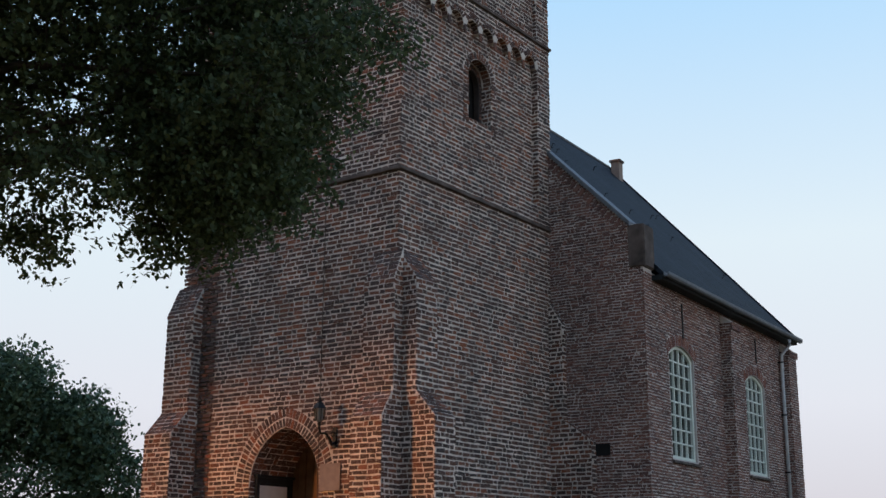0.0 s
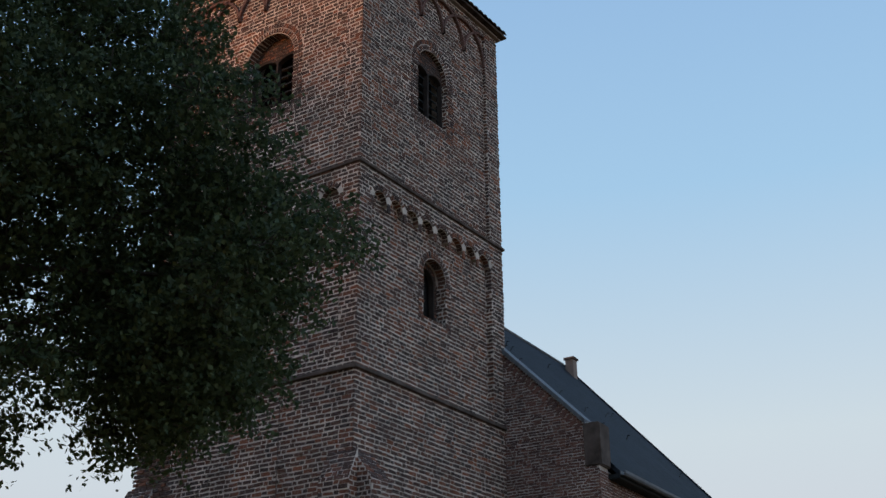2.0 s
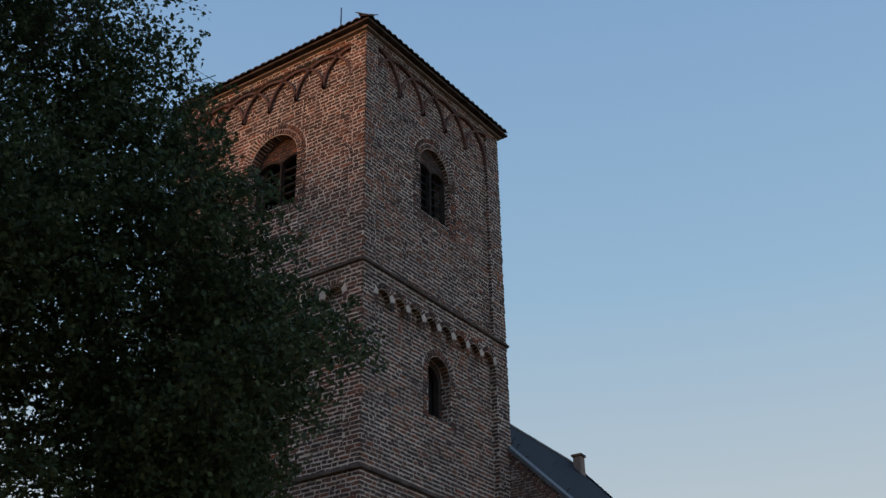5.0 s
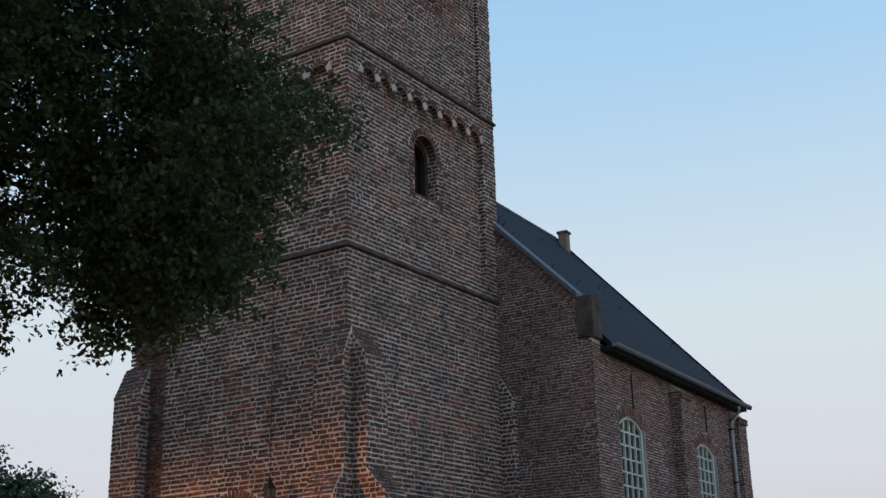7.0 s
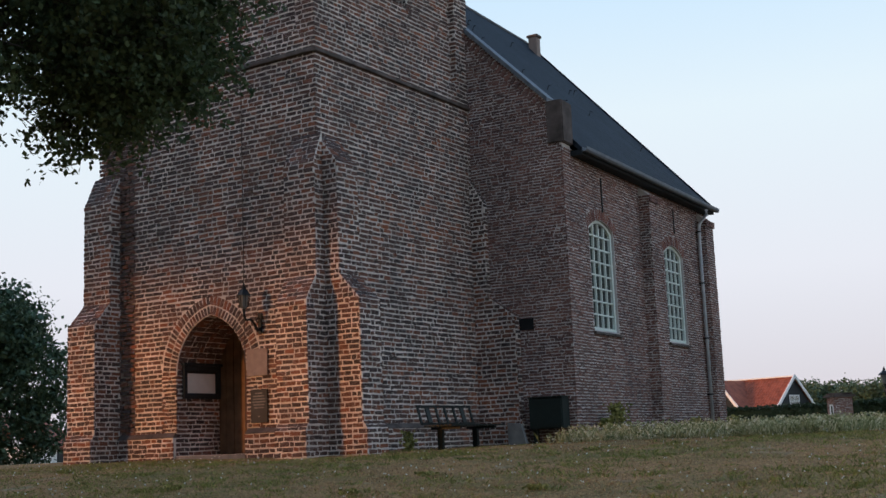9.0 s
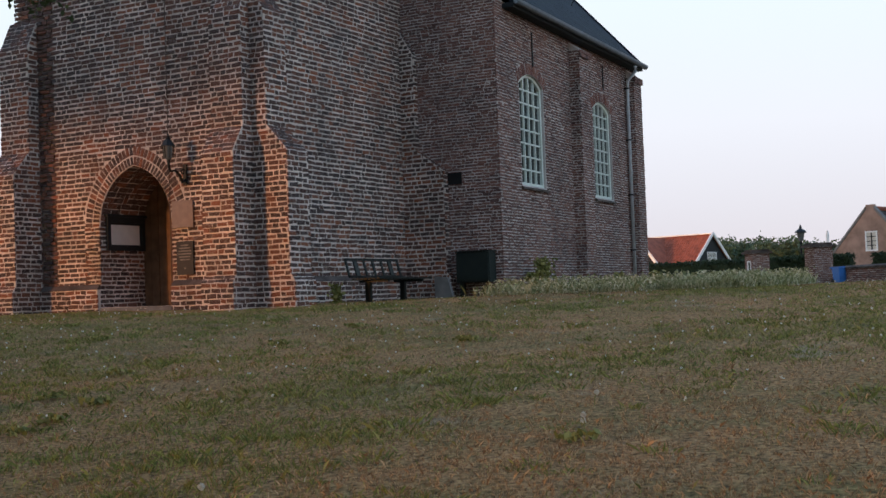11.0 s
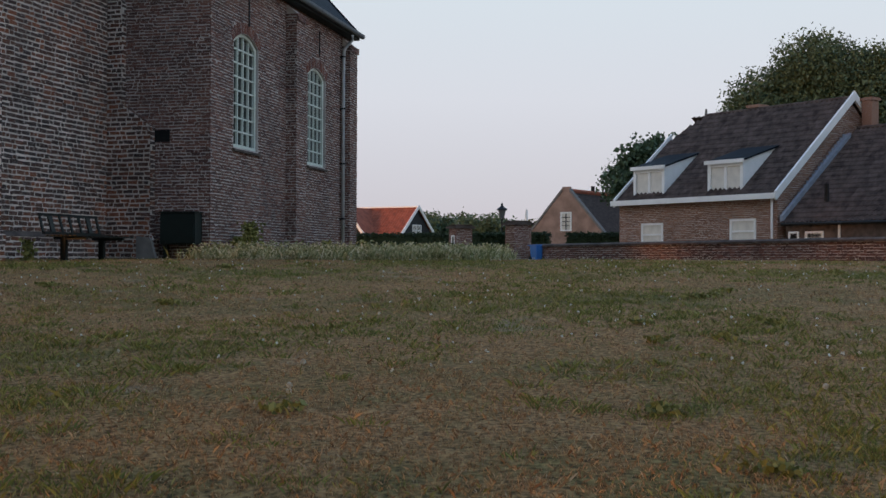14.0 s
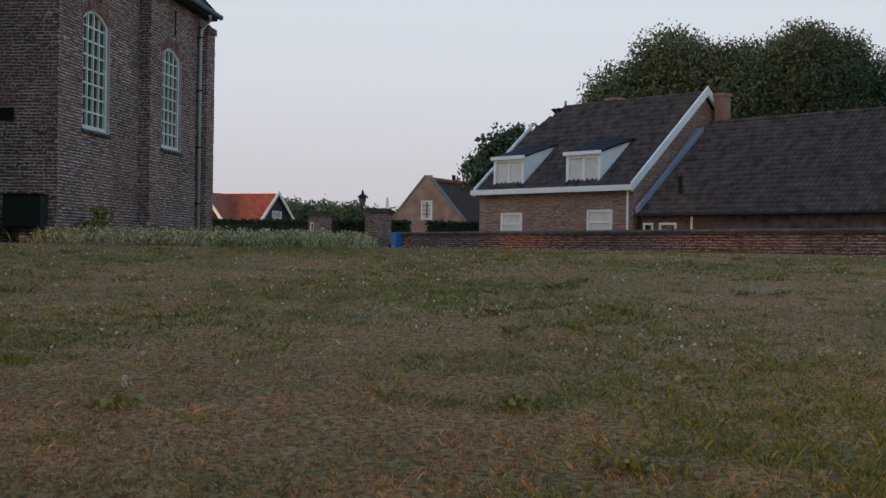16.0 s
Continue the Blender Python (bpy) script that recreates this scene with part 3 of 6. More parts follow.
def blind_arches(o, u, n, a0, a1, num):
    """Interlaced round ribs under the eaves."""
    o, u, n = Vector(o), Vector(u), Vector(n)
    step = (a1 - a0) / num
    for i in range(num + 1):
        c, r = a0 + i * step, step
        angs = [k for k in range(0, 181, 9) if a0 - 0.01 <= c + r * math.cos(radians(k)) <= a1 + 0.01]
        if len(angs) < 3:
            continue
        bm = bmesh.new()
        rows = []
        for k in angs:
            d = u * math.cos(radians(k)) + Vector((0, 0, 1)) * math.sin(radians(k))
            p = o + u * c + Vector((0, 0, 18.92))
            rows.append([bm.verts.new(p + d * (r - 0.035) - n * REC3), bm.verts.new(p + d * (r - 0.035) - n * 0.0), bm.verts.new(p + d * (r + 0.035) - n * 0.0), bm.verts.new(p + d * (r + 0.035) - n * REC3)])
        for p, q in zip(rows, rows[1:]):
            for j in range(4):
                bm.faces.new((p[j], p[(j + 1) % 4], q[(j + 1) % 4], q[j]))
        bm.faces.new(rows[0])
        bm.faces.new(rows[-1])
        part("blind_arch", bm, nave_mat, tower)


blind_arches(S_O, S_U, S_N, 0.5, 5.66, 5)
blind_arches(W_O, W_U, W_N, 0.5, TY - 0.5, 6)

# strings and cornice
for z, pr, h in ((Z1, 0.07, 0.14), (Z2, 0.06, 0.12), (20.18, 0.11, 0.09)):
    prof = [(0.02, z - h * 0.5), (-pr, z - h * 0.3), (-pr, z + h * 0.15), (0.02, z + h * 0.6)]
    part("string_course", prism([(-pr, y, zz) for y, zz in prof], (TX + pr * 2, 0, 0)), weather if z < 20 else plaque_stone, tower)
    part("string_course", prism([(x, 0.021, zz) for x, zz in prof], (0, TY + pr, 0)), weather if z < 20 else plaque_stone, tower)
# plinth
part("plinth", prism([(5.98, 0.02, -0.5), (5.98, -0.1, -0.5), (5.98, -0.1, 0.42), (5.98, 0.02, 0.42)], (-5.2, 0, 0)), mortar, tower)
part("plinth_cap", prism([(5.98, 0.02, 0.423), (5.98, -0.115, 0.423), (5.98, 0.02, 0.56)], (-5.2, 0, 0)), weather, tower)
ms.field((0, -0.1, 0), S_U, S_N, 0.72, 5.98, -0.1, 0.42)
for y0, y1 in ((0.7, DOOR_C - hw_ - 0.02), (DOOR_C + hw_ + 0.02, 5.88)):
    part("plinth", prism([(0.02, y0, -0.5), (-0.1, y0, -0.5), (-0.1, y0, 0.42), (0.02, y0, 0.42)], (0, y1 - y0, 0)), mortar, tower)
    part("plinth_cap", prism([(0.02, y0, 0.423), (-0.115, y0, 0.423), (0.02, y0, 0.56)], (0, y1 - y0, 0)), weather, tower)
    ms.field((-0.1, 0, 0), W_U, W_N, y0, y1, -0.1, 0.42)

ms.done("brickwork", brick_mat, tower, "uneven red-brown hand-made bricks with wide pale joints")


def buttress(o, u, n, w, p1, p2, z_low=(3.02, 3.55), z_up=(5.9, 6.6)):
    """A two-stage buttress w wide along u from o, standing out along n; brick skin and sloped heads."""
    o, u, n = Vector(o), Vector(u), Vector(n)
    up = Vector((0, 0, 1))
    prof = [(-0.02, -0.6), (p1 + 0.1, -0.6), (p1 + 0.1, 0.42), (p1, 0.56), (p1, z_low[0]), (p2, z_low[1]), (p2, z_up[0]), (-0.02, z_up[1])]
    ob = part("buttress", prism([o + n * a + up * z for a, z in prof], u * w), mortar, tower)
    q = Masonry()
    q.field(o + n * (p1 + 0.1), u, n, 0, w, -0.1, 0.42, stretch=0.27)
    q.field(o + n * p1, u, n, 0, w, 0.56, z_low[0], stretch=0.27)
    q.field(o + n * p2, u, n, 0, w, z_low[1], z_up[0], stretch=0.27)
    for off, sn in ((0, -1), (w, 1)):
        q.field(o + u * off, n, u * sn, 0, p1 + 0.1, -0.1, z_up[1], keep=prof, stretch=0.27)
    hq = Masonry()
    for (a, z), (c, y) in ((prof[4], prof[5]), (prof[6], prof[7]), (prof[2], prof[3])):
        d = (n * (c - a) + up * (y - z))
        ln = d.length
        d.normalize()
        nn = (n * (y - z) + up * (a - c)).normalized()
        rows = max(1, round(ln / 0.11))
        for r in range(rows):
            s = 0.0
            while s < w - 0.03:
                l_ = min(rng.choice((0.14, 0.2, 0.27)), w - s)
                hq.block(o + n * a + up * z + d * (ln * (r + 0.5) / rows) + u * (s + l_ / 2), u, d, nn, l_ / 2 - 0.012, ln / rows / 2 - 0.012, 0.012)
                s += l_
    raw("brickwork", q.v, q.f, brick_mat, ob, kind="stuff")
    raw("sloped_head", hq.v, hq.f, brick_mat, ob, "dark mossy sloped bricks", "stuff")


buttress((0, -0.12, 0), (0, 1, 0), (-1, 0, 0), 0.8, 0.62, 0.28)
buttress((0.004, 0, 0), (1, 0, 0), (0, -1, 0), 0.7, 0.98, 0.5)
buttress((0, 5.9, 0), (0, 1, 0), (-1, 0, 0), 0.88, 0.76, 0.3)
buttress((6.04, 0, 0), (1, 0, 0), (0, -1, 0), 0.32, 1.15, 0.4)

# door of oak boards, set deep in the arch
door = part("door", boxed(1.4, DOOR_C - hw_ - 0.03, 0.0, 1.46, DOOR_C + hw_ + 0.03, 3.1), core_dark, tower, "dark backing of an arched oak door")
for i in range(9):
    w_ = (DOOR_W + 0.02) / 9
    y0 = DOOR_C - hw_ - 0.01 + i * w_
    part("board", boxed(1.35 - 0.008 * (i % 2), y0 + 0.006, 0.03, 1.398, y0 + w_ - 0.006, 3.0, bevel=0.006), oak, door, "warm brown oak board")
part("threshold", boxed(-0.05, DOOR_C - hw_, -0.3, 1.4, DOOR_C + hw_, 0.015), sandstone, tower)


def belfry(o, u, n, c, w, z0, zs, depth, lights, head):
    """Recessed plate with narrow lights, louvres and a near-black sheet painted as the darkness behind."""
    o, u, n = Vector(o) - Vector(n) * depth, Vector(u), Vector(n)
    up = Vector((0, 0, 1))
    holes = []
    lw = (w - 0.05 * (lights + 1)) / lights if lights > 1 else w * 0.72
    for i in range(lights):
        lc = c if lights == 1 else c - w / 2 + 0.05 + lw / 2 + i * (lw + 0.05)
        holes.append(round_arch(lc, lw, z0 + 0.02, head, rise=lw / 2 if lights == 1 else 0.12))
    ob = part("belfry_opening" if lights > 1 else "slit_window", wall_panel(o, u, n, rect(c - w / 2 - 0.05, z0 - 0.05, c + w / 2 + 0.05, zs + w / 2 + 0.05), holes, 0.15), recess_shade, tower)
    q = Masonry()
    q.field(o, u, n, c - w / 2, c + w / 2, z0, zs + w / 2, lose=[grow(h, 0.03) for h in holes], course=0.09, stretch=0.2)
    raw("brickwork", q.v, q.f, brick_mat, ob, kind="stuff")
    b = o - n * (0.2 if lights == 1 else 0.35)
    part("painted_dark_sheet", prism([b + u * (c - w) + up * (z0 - 0.3), b + u * (c + w) + up * (z0 - 0.3), b + u * (c + w) + up * (zs + w), b + u * (c - w) + up * (zs + w)], -n * 0.05), core_dark, ob)
    if lights > 1:
        for h in holes:
            z = z0 + 0.15
            while z < head:
                a0, a1 = h[0][0], h[1][0]
                p = o - n * 0.1
                part("louvre", prism([p + u * a0 + up * z, p + u * a1 + up * z, p + u * a1 + up * (z + 0.03), p + u * a0 + up * (z + 0.03)], -n * 0.16 + up * 0.13), black_wood, ob)
                z += 0.24
    else:
        for k in (-0.12, 0.0, 0.12):
            p = o + u * (c + k) - n * 0.2
            part("bar", tube([p + up * z0, p + up * (head + 0.3)], 0.012, 6), iron, ob)


belfry((0, REC3, 0), S_U, S_N, 3.13, 1.34, 15.95, 17.4, 0.14, 2, 17.42)
belfry((REC3, 0, 0), W_U, W_N, 3.1, 1.66, 15.85, 17.28, 0.3, 2, 17.4)
belfry((0, REC2, 0), S_U, S_N, 3.3, 0.98, 10.48, 11.62, 0.28, 1, 11.59)

# tower roof
ov, ze = 0.24, 20.31
apex = Vector((TX / 2, TY / 2, 22.6))
cs = [(-ov, -ov, ze), (TX + ov, -ov, ze), (TX + ov, TY + ov, ze), (-ov, TY + ov, ze)]
bm = bmesh.new()
vs = [bm.verts.new(c) for c in cs] + [bm.verts.new(Vector(c) - Vector((0, 0, 0.06))) for c in cs]
av = bm.verts.new(apex)
bm.faces.new(vs[7:3:-1])
for i in range(4):
    j = (i + 1) % 4
    bm.faces.new((vs[i], vs[j], av))
    bm.faces.new((vs[i], vs[i + 4], vs[j + 4], vs[j]))
troof = part("roof", bm, dark_tile, tower, "low pyramid roof of dark pantiles")
half = bmesh.new()
prof = [(-0.125, 0.0), (-0.1, 0.05), (-0.04, 0.085), (0.03, 0.085), (0.08, 0.05), (0.125, 0.0), (0.08, 0.02), (0.02, 0.055), (-0.05, 0.055), (-0.09, 0.02)]
add_prism(half, [(x, -0.06, z) for x, z in prof], (0, 0.5, 0.33))
tile_me = bpy.data.meshes.new("roof_tile")
half.to_mesh(tile_me)
half.free()
for i in range(27):
    a = -ov + 0.12 + i * 0.247
    if a < TX + ov:
        link_mesh("roof_tile", tile_me, dark_tile, troof).matrix_local = pose(a, -ov, ze - 0.005)
    link_mesh("roof_tile", tile_me, dark_tile, troof).matrix_local = pose(-ov, a, ze - 0.005, 0, 0, -90)
part("lightning_rod", tube([(0.1, 0.95, 20.4), (0.1, 0.95, 21.4)], 0.018, 6), iron, tower)
cab = [(-0.035, 2.06, z) for z in (0.1, 3.5, Z1 - 0.12)] + [(-0.1, 2.06, Z1), (-0.035, 2.05, Z1 + 0.2), (-0.035, 2.03, Z2 - 0.1), (-0.09, 2.03, Z2), (-0.035, 2.03, Z2 + 0.2), (-0.035, 1.99, 19.8), (-0.17, 1.99, 20.1)]
part("lightning_cable", tube(cab, 0.009, 6), weather, tower)

# ---- church nave ----
nave = base("church_nave", pose(6.3, -2.52, 0, 0, 0, 2.9), "dark brick church nave with tall arched windows and slate roof", "church")
NL, NW_ = 10.7, 11.2
win_a, win_b = round_arch(2.16, 1.58, 2.68, 5.26, rise=0.25), round_arch(7.58, 1.58, 2.68, 5.26, rise=0.25)
part("wall", wall_panel((0, 0, 0), (1, 0, 0), (0, -1, 0), rect(0.5, -0.6, NL, 7.08), [win_a, win_b], 0.5), mortar_dark, nave)
gable = [(0, -0.6), (NW_, -0.6), (NW_, 8.2), (NW_ - 0.36, 8.25), (NW_ / 2, 13.55), (0.36, 8.25), (0, 8.2)]
part("gable_wall", wall_panel((0, 0, 0), (0, 1, 0), (-1, 0, 0), gable, [], 0.5), mortar_dark, nave)
part("wall", boxed(0.5, NW_ - 0.5, -0.6, NL, NW_, 6.98), mortar_dark, nave)
apse = [(NL, 0.0), (14.9, 2.7), (14.9, 8.5), (NL, NW_)]
for (x0, y0), (x1, y1) in zip(apse, apse[1:]):
    d = Vector((x1 - x0, y1 - y0, 0)).normalized()
    inn = Vector((-d.y, d.x, 0)) * 0.5
    part("wall", prism([(x0, y0, -0.6), (x1, y1, -0.6), (x1, y1, 6.98), (x0, y0, 6.98)], inn), mortar_dark, nave)
nb = Masonry()
C_, S_ = 0.072, 0.22
lw_ = [grow(w, 0.02) for w in (win_a, win_b)]
heads = [[(c - 0.93, 5.28), (c + 0.93, 5.28), (c + 0.88, 5.62), (c, 5.84), (c - 0.88, 5.62)] for c in (2.16, 7.58)]
nb.field((0, 0, 0), (1, 0, 0), (0, -1, 0), 0, NL, -0.1, 7.05, C_, S_, 0.016, lose=lw_ + heads, proud=0.007)
nb.field((0, 0, 0), (0, 1, 0), (-1, 0, 0), 0, 3.2, -0.1, 11.4, C_, S_, 0.016, keep=gable, proud=0.007)
nb.done("brickwork", nave_mat, nave, "dark purple-brown bricks in fine grey joints")
ha = Masonry()
for c in (2.16, 7.58):
    h_, rs = 0.79, 0.25
    r_ = (h_ * h_ + rs * rs) / (2 * rs)
    a_ = math.degrees(math.asin(h_ / r_)) + 4
    ha.ring((0, 0, 0), (1, 0, 0), (0, -1, 0), c, 5.26 + rs - r_, r_, r_ + 0.3, 90 - a_, 90 + a_, 0.07, 0.014)
ha.done("window_head", red_brick, nave, "red brick flat-arched window heads")
for x0, x1, pr in ((5.0, 5.78, 0.3), (10.02, NL + 0.06, 0.26)):
    ob = part("pilaster", prism([(x0, 0.0, -0.6), (x0, -pr, -0.6), (x0, -pr, 6.62), (x0, 0, 6.86)], (x1 - x0, 0, 0)), mortar_dark, nave)
    q = Masonry()
    q.field((x0, -pr, 0), (1, 0, 0), (0, -1, 0), 0, x1 - x0, -0.1, 6.6, C_, S_, 0.016, proud=0.007)
    q.field((x0, 0, 0), (0, -1, 0), (-1, 0, 0), 0, pr, -0.1, 6.6, C_, S_, 0.016, proud=0.007)
    q.field((x1, 0, 0), (0, -1, 0), (1, 0, 0), 0, pr, -0.1, 6.6, C_, S_, 0.016, proud=0.007)
    q.field((x0 - 0.04, -pr - 0.05, 0), (1, 0, 0), (0, -1, 0), 0, x1 - x0 + 0.08, 6.42, 6.62, 0.09, 0.22, 0.01, proud=0.01)
    raw("brickwork", q.v, q.f, nave_mat, ob, kind="stuff")
# raked coping on the gable and its kneeler
part("coping", prism([(-0.06, 0.3, 8.2), (-0.06, 0.3, 8.33), (-0.06, NW_ / 2, 13.68), (-0.06, NW_ / 2, 13.52)], (0.62, 0, 0)), slate_lead, nave, "grey lead-covered gable coping")
part("coping", prism([(-0.06, NW_ - 0.3, 8.2), (-0.06, NW_ - 0.3, 8.33), (-0.06, NW_ / 2, 13.68), (-0.06, NW_ / 2, 13.52)], (0.62, 0, 0)), slate_lead, nave)
part("kneeler", boxed(-0.05, -0.08, 7.15, 0.56, 0.36, 8.22, bevel=0.03), weather, nave)
q = Masonry()
for i in range(24):
    y = 0.5 + i * 0.12
    z = 8.2 + (y - 0.36) * 1.0115 - 0.16
    q.block(Vector((0, y, z)), Vector((0, 0.703, 0.711)), Vector((0, -0.711, 0.703)), Vector((-1, 0, 0)), 0.045, 0.1, 0.03)
raw("verge_bricks", q.v, q.f, nave_mat, nave, kind="stuff")


def roof_plane(name, pts, mat, parent, thick=0.1, label=""):
    """A roof slope with thickness, its UV map in metres: u along the eave, v up the slope."""
    pts = [Vector(p) for p in pts]
    u = (pts[1] - pts[0]).normalized()
    nrm = u.cross(pts[2] - pts[0]).normalized()
    if nrm.z < 0:
        nrm = -nrm
    v = nrm.cross(u)
    bm = prism(pts, -nrm * thick)
    uvl = bm.loops.layers.uv.new("UVMap")
    for f in bm.faces:
        for lp in f.loops:
            q_ = lp.vert.co - pts[0]
            lp[uvl].uv = (q_.dot(u), q_.dot(v))
    return part(name, bm, mat, parent, label)


EZ, RZ, EY = 7.06, 13.6, -0.32
RE = 10.15
ax = [(NL + 0.2, EY, EZ), (15.3, 2.5, EZ), (15.3, 8.7, EZ), (NL + 0.25, NW_ - EY, EZ)]
roof_plane("roof_slope", [(0.5, EY, EZ), ax[0], (RE, NW_ / 2, RZ), (0.5, NW_ / 2, RZ)], slate, nave, label="blue-black slate roof slope")
roof_plane("roof_slope", [ax[3], (0.5, NW_ - EY, EZ), (0.5, NW_ / 2, RZ), (RE, NW_ / 2, RZ)], slate, nave)
for p, q_ in zip(ax, ax[1:]):
    roof_plane("roof_slope", [p, q_, (RE, NW_ / 2, RZ)], slate, nave)
part("ridge", tube([(0.5, NW_ / 2, RZ), (RE, NW_ / 2, RZ)], 0.06, 8), slate_lead, nave)
part("hip", tube([(RE, NW_ / 2, RZ), ax[0]], 0.05, 8), slate, nave)
part("eaves_board", boxed(0.5, -0.3, 6.9, NL + 0.2, 0.0, 7.02), black_wood, nave)
gut = [(-0.07, 0.07), (-0.07, 0.0), (-0.04, -0.05), (0.04, -0.05), (0.07, 0.0), (0.07, 0.07), (0.055, 0.07), (0.055, 0.0), (0.03, -0.035), (-0.03, -0.035), (-0.055, 0.0), (-0.055, 0.07)]
part("gutter", prism([(0.5, EY - 0.06 + y, EZ - 0.05 + z) for y, z in gut], (NL - 0.2, 0, 0)), slate_lead, nave, "grey zinc half-round gutter")
part("downpipe", tube([(9.9, EY - 0.05, 6.9), (9.9, EY - 0.05, 6.75), (9.85, -0.12, 6.45), (9.85, -0.1, 5.9), (9.85, -0.1, 0.0)], 0.055, 10), pale_zinc, nave, "pale grey zinc downpipe", smooth=True)
for z in (1.2, 2.9, 4.6, 6.2):
    part("pipe_bracket", boxed(9.77, -0.17, z, 9.93, 0.0, z + 0.04), iron, nave)
part("chimney", boxed(9.62, 4.95, 12.2, 9.92, 5.25, 13.55, bevel=0.01), plaque_stone, nave, "small pinkish roof chimney")
part("chimney_cap", boxed(9.58, 4.91, 13.55, 9.96, 5.29, 13.63), weather, nave)
for x, z, h in ((2.3, 5.74, 0.9), (7.78, 5.9, 0.72), (5.84, 5.75, 1.0)):
    part("wall_anchor", boxed(x - 0.02, -0.035, z, x + 0.02, 0.0, z + h), iron, nave, "black iron wall anchor")
for i in range(14):
    k = rng.uniform(0.08, 0.85)
    x = rng.uniform(1.0, 9.0)
    y, z = EY + (NW_ / 2 - EY) * k, EZ + (RZ - EZ) * k
    part("roof_hook", tube([(x, y, z), (x, y - 0.05, z + 0.12), (x, y - 0.12, z + 0.1)], 0.014, 5), iron, nave)
part("air_vent", boxed(-0.03, 1.0, 2.68, 0.0, 1.42, 2.96), core_dark, nave, "dark square wall vent")


def sash_window(parent, m):
    w = new("window")
    w.parent = parent
    w.matrix_local = m
    w["label"] = "tall white-barred window with segmental head"
    o_ = round_arch(0, 1.58, 0, 2.58, rise=0.25)
    i_ = [(a * 0.885, 0.085 + z * 0.945) for a, z in o_]
    part("window_frame", wall_panel((0, 0.06, 0), (1, 0, 0), (0, -1, 0), o_, [i_], 0.1), sash_mat, w)
    for k in (1, 2, 3):
        a = -0.7 + 1.4 * k / 4
        part("glazing_bar", boxed(a - 0.021, 0.075, 0.06, a + 0.021, 0.15, 2.76), sash_mat, w)
    for k in range(1, 8):
        z = 0.08 + k * 0.335
        part("glazing_bar", boxed(-0.71, 0.085, z - 0.019, 0.71, 0.148, z + 0.019), sash_mat, w)
    q = random.Random(3)
    for i in range(4):
        for k in range(8):
            pm = bmesh.new()
            add_box(pm, -0.172, -0.003, -0.165, 0.172, 0.003, 0.165)
            p_ = part("pane", pm, glass, w)
            z = 0.08 + (k + 0.5) * 0.335
            p_.matrix_local = pose(-0.7 + 1.4 * (i + 0.5) / 4, 0.132, z, q.uniform(-0.7, 0.7), 0, q.uniform(-0.7, 0.7))
    part("window_sill", prism([(-0.86, 0.12, 0.0), (-0.86, -0.07, -0.05), (-0.86, -0.07, -0.11), (-0.86, 0.12, -0.11)], (1.72, 0, 0)), weather, w, "dark grey stone sill")
    # Near-black slab painted as the unlit inside behind the panes.
    part("painted_dark_back", boxed(-1.0, 0.52, -0.2, 1.0, 0.56, 3.0), core_dark, w)
    return w


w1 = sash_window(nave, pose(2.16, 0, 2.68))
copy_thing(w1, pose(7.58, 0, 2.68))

# ---- things against the church ----
lantern = base("wall_lantern", pose(0, 1.62, 2.72), "black wrought-iron wall lantern on a scrolled bracket beside the door", "wall lamp")
part("backplate", boxed(-0.045, -0.06, -0.22, -0.02, 0.06, 0.22, bevel=0.01), iron, lantern)
part("bracket", tube([(-0.03, 0, -0.1), (-0.12, 0, -0.16), (-0.2, 0.01, -0.02), (-0.3, 0.03, 0.07), (-0.42, 0.05, 0.05), (-0.46, 0.06, 0.14), (-0.46, 0.06, 0.3)], [0.03, 0.035, 0.03, 0.025, 0.025, 0.025, 0.03], 8), iron, lantern)
part("scroll", tube([(-0.1 + 0.07 * math.cos(k) * (1 - k / 9), 0, 0.05 + 0.07 * math.sin(k) * (1 - k / 9)) for k in (0.5 * j for j in range(14))], 0.014, 6), iron, lantern)
lh = part("lamp_body", lathe([(0.04, 0.28), (0.07, 0.31), (0.085, 0.33), (0.115, 0.56), (0.1, 0.57)], 6), lamp_glass, lantern, "clouded lantern glass")
lh.location = (-0.46, 0.06, 0)
part("lamp_hood", lathe([(0.15, 0.56), (0.14, 0.59), (0.08, 0.68), (0.05, 0.7), (0.06, 0.73), (0.02, 0.76), (0.025, 0.79), (0.005, 0.84)], 6), iron, lantern).location = (-0.46, 0.06, 0)
for k in range(6):
    t = math.pi / 3 * k
    part("lamp_rib", tube([(-0.46 + 0.09 * math.cos(t), 0.06 + 0.09 * math.sin(t), 0.32), (-0.46 + 0.12 * math.cos(t), 0.06 + 0.12 * math.sin(t), 0.57)], 0.009, 5), iron, lantern)

notice = base("notice_board", pose(0.14, DOOR_C + hw_ - 0.02, 1.27), "dark framed notice board with pale paper, hung in the doorway", "notice board")
part("frame", wall_panel((0, -0.02, 0), (1, 0, 0), (0, -1, 0), rect(0, 0, 1.16, 0.74), [rect(0.1, 0.1, 1.06, 0.62)], -0.06), black_wood, notice)
part("back", boxed(0.02, -0.03, 0.02, 1.14, 0.0, 0.72), black_wood, notice)
part("paper", boxed(0.14, -0.036, 0.13, 1.02, -0.032, 0.57), paper, notice, "pale printed sheet")
part("cornice", boxed(-0.04, -0.12, 0.74, 1.2, 0.0, 0.8, bevel=0.01), black_wood, notice)

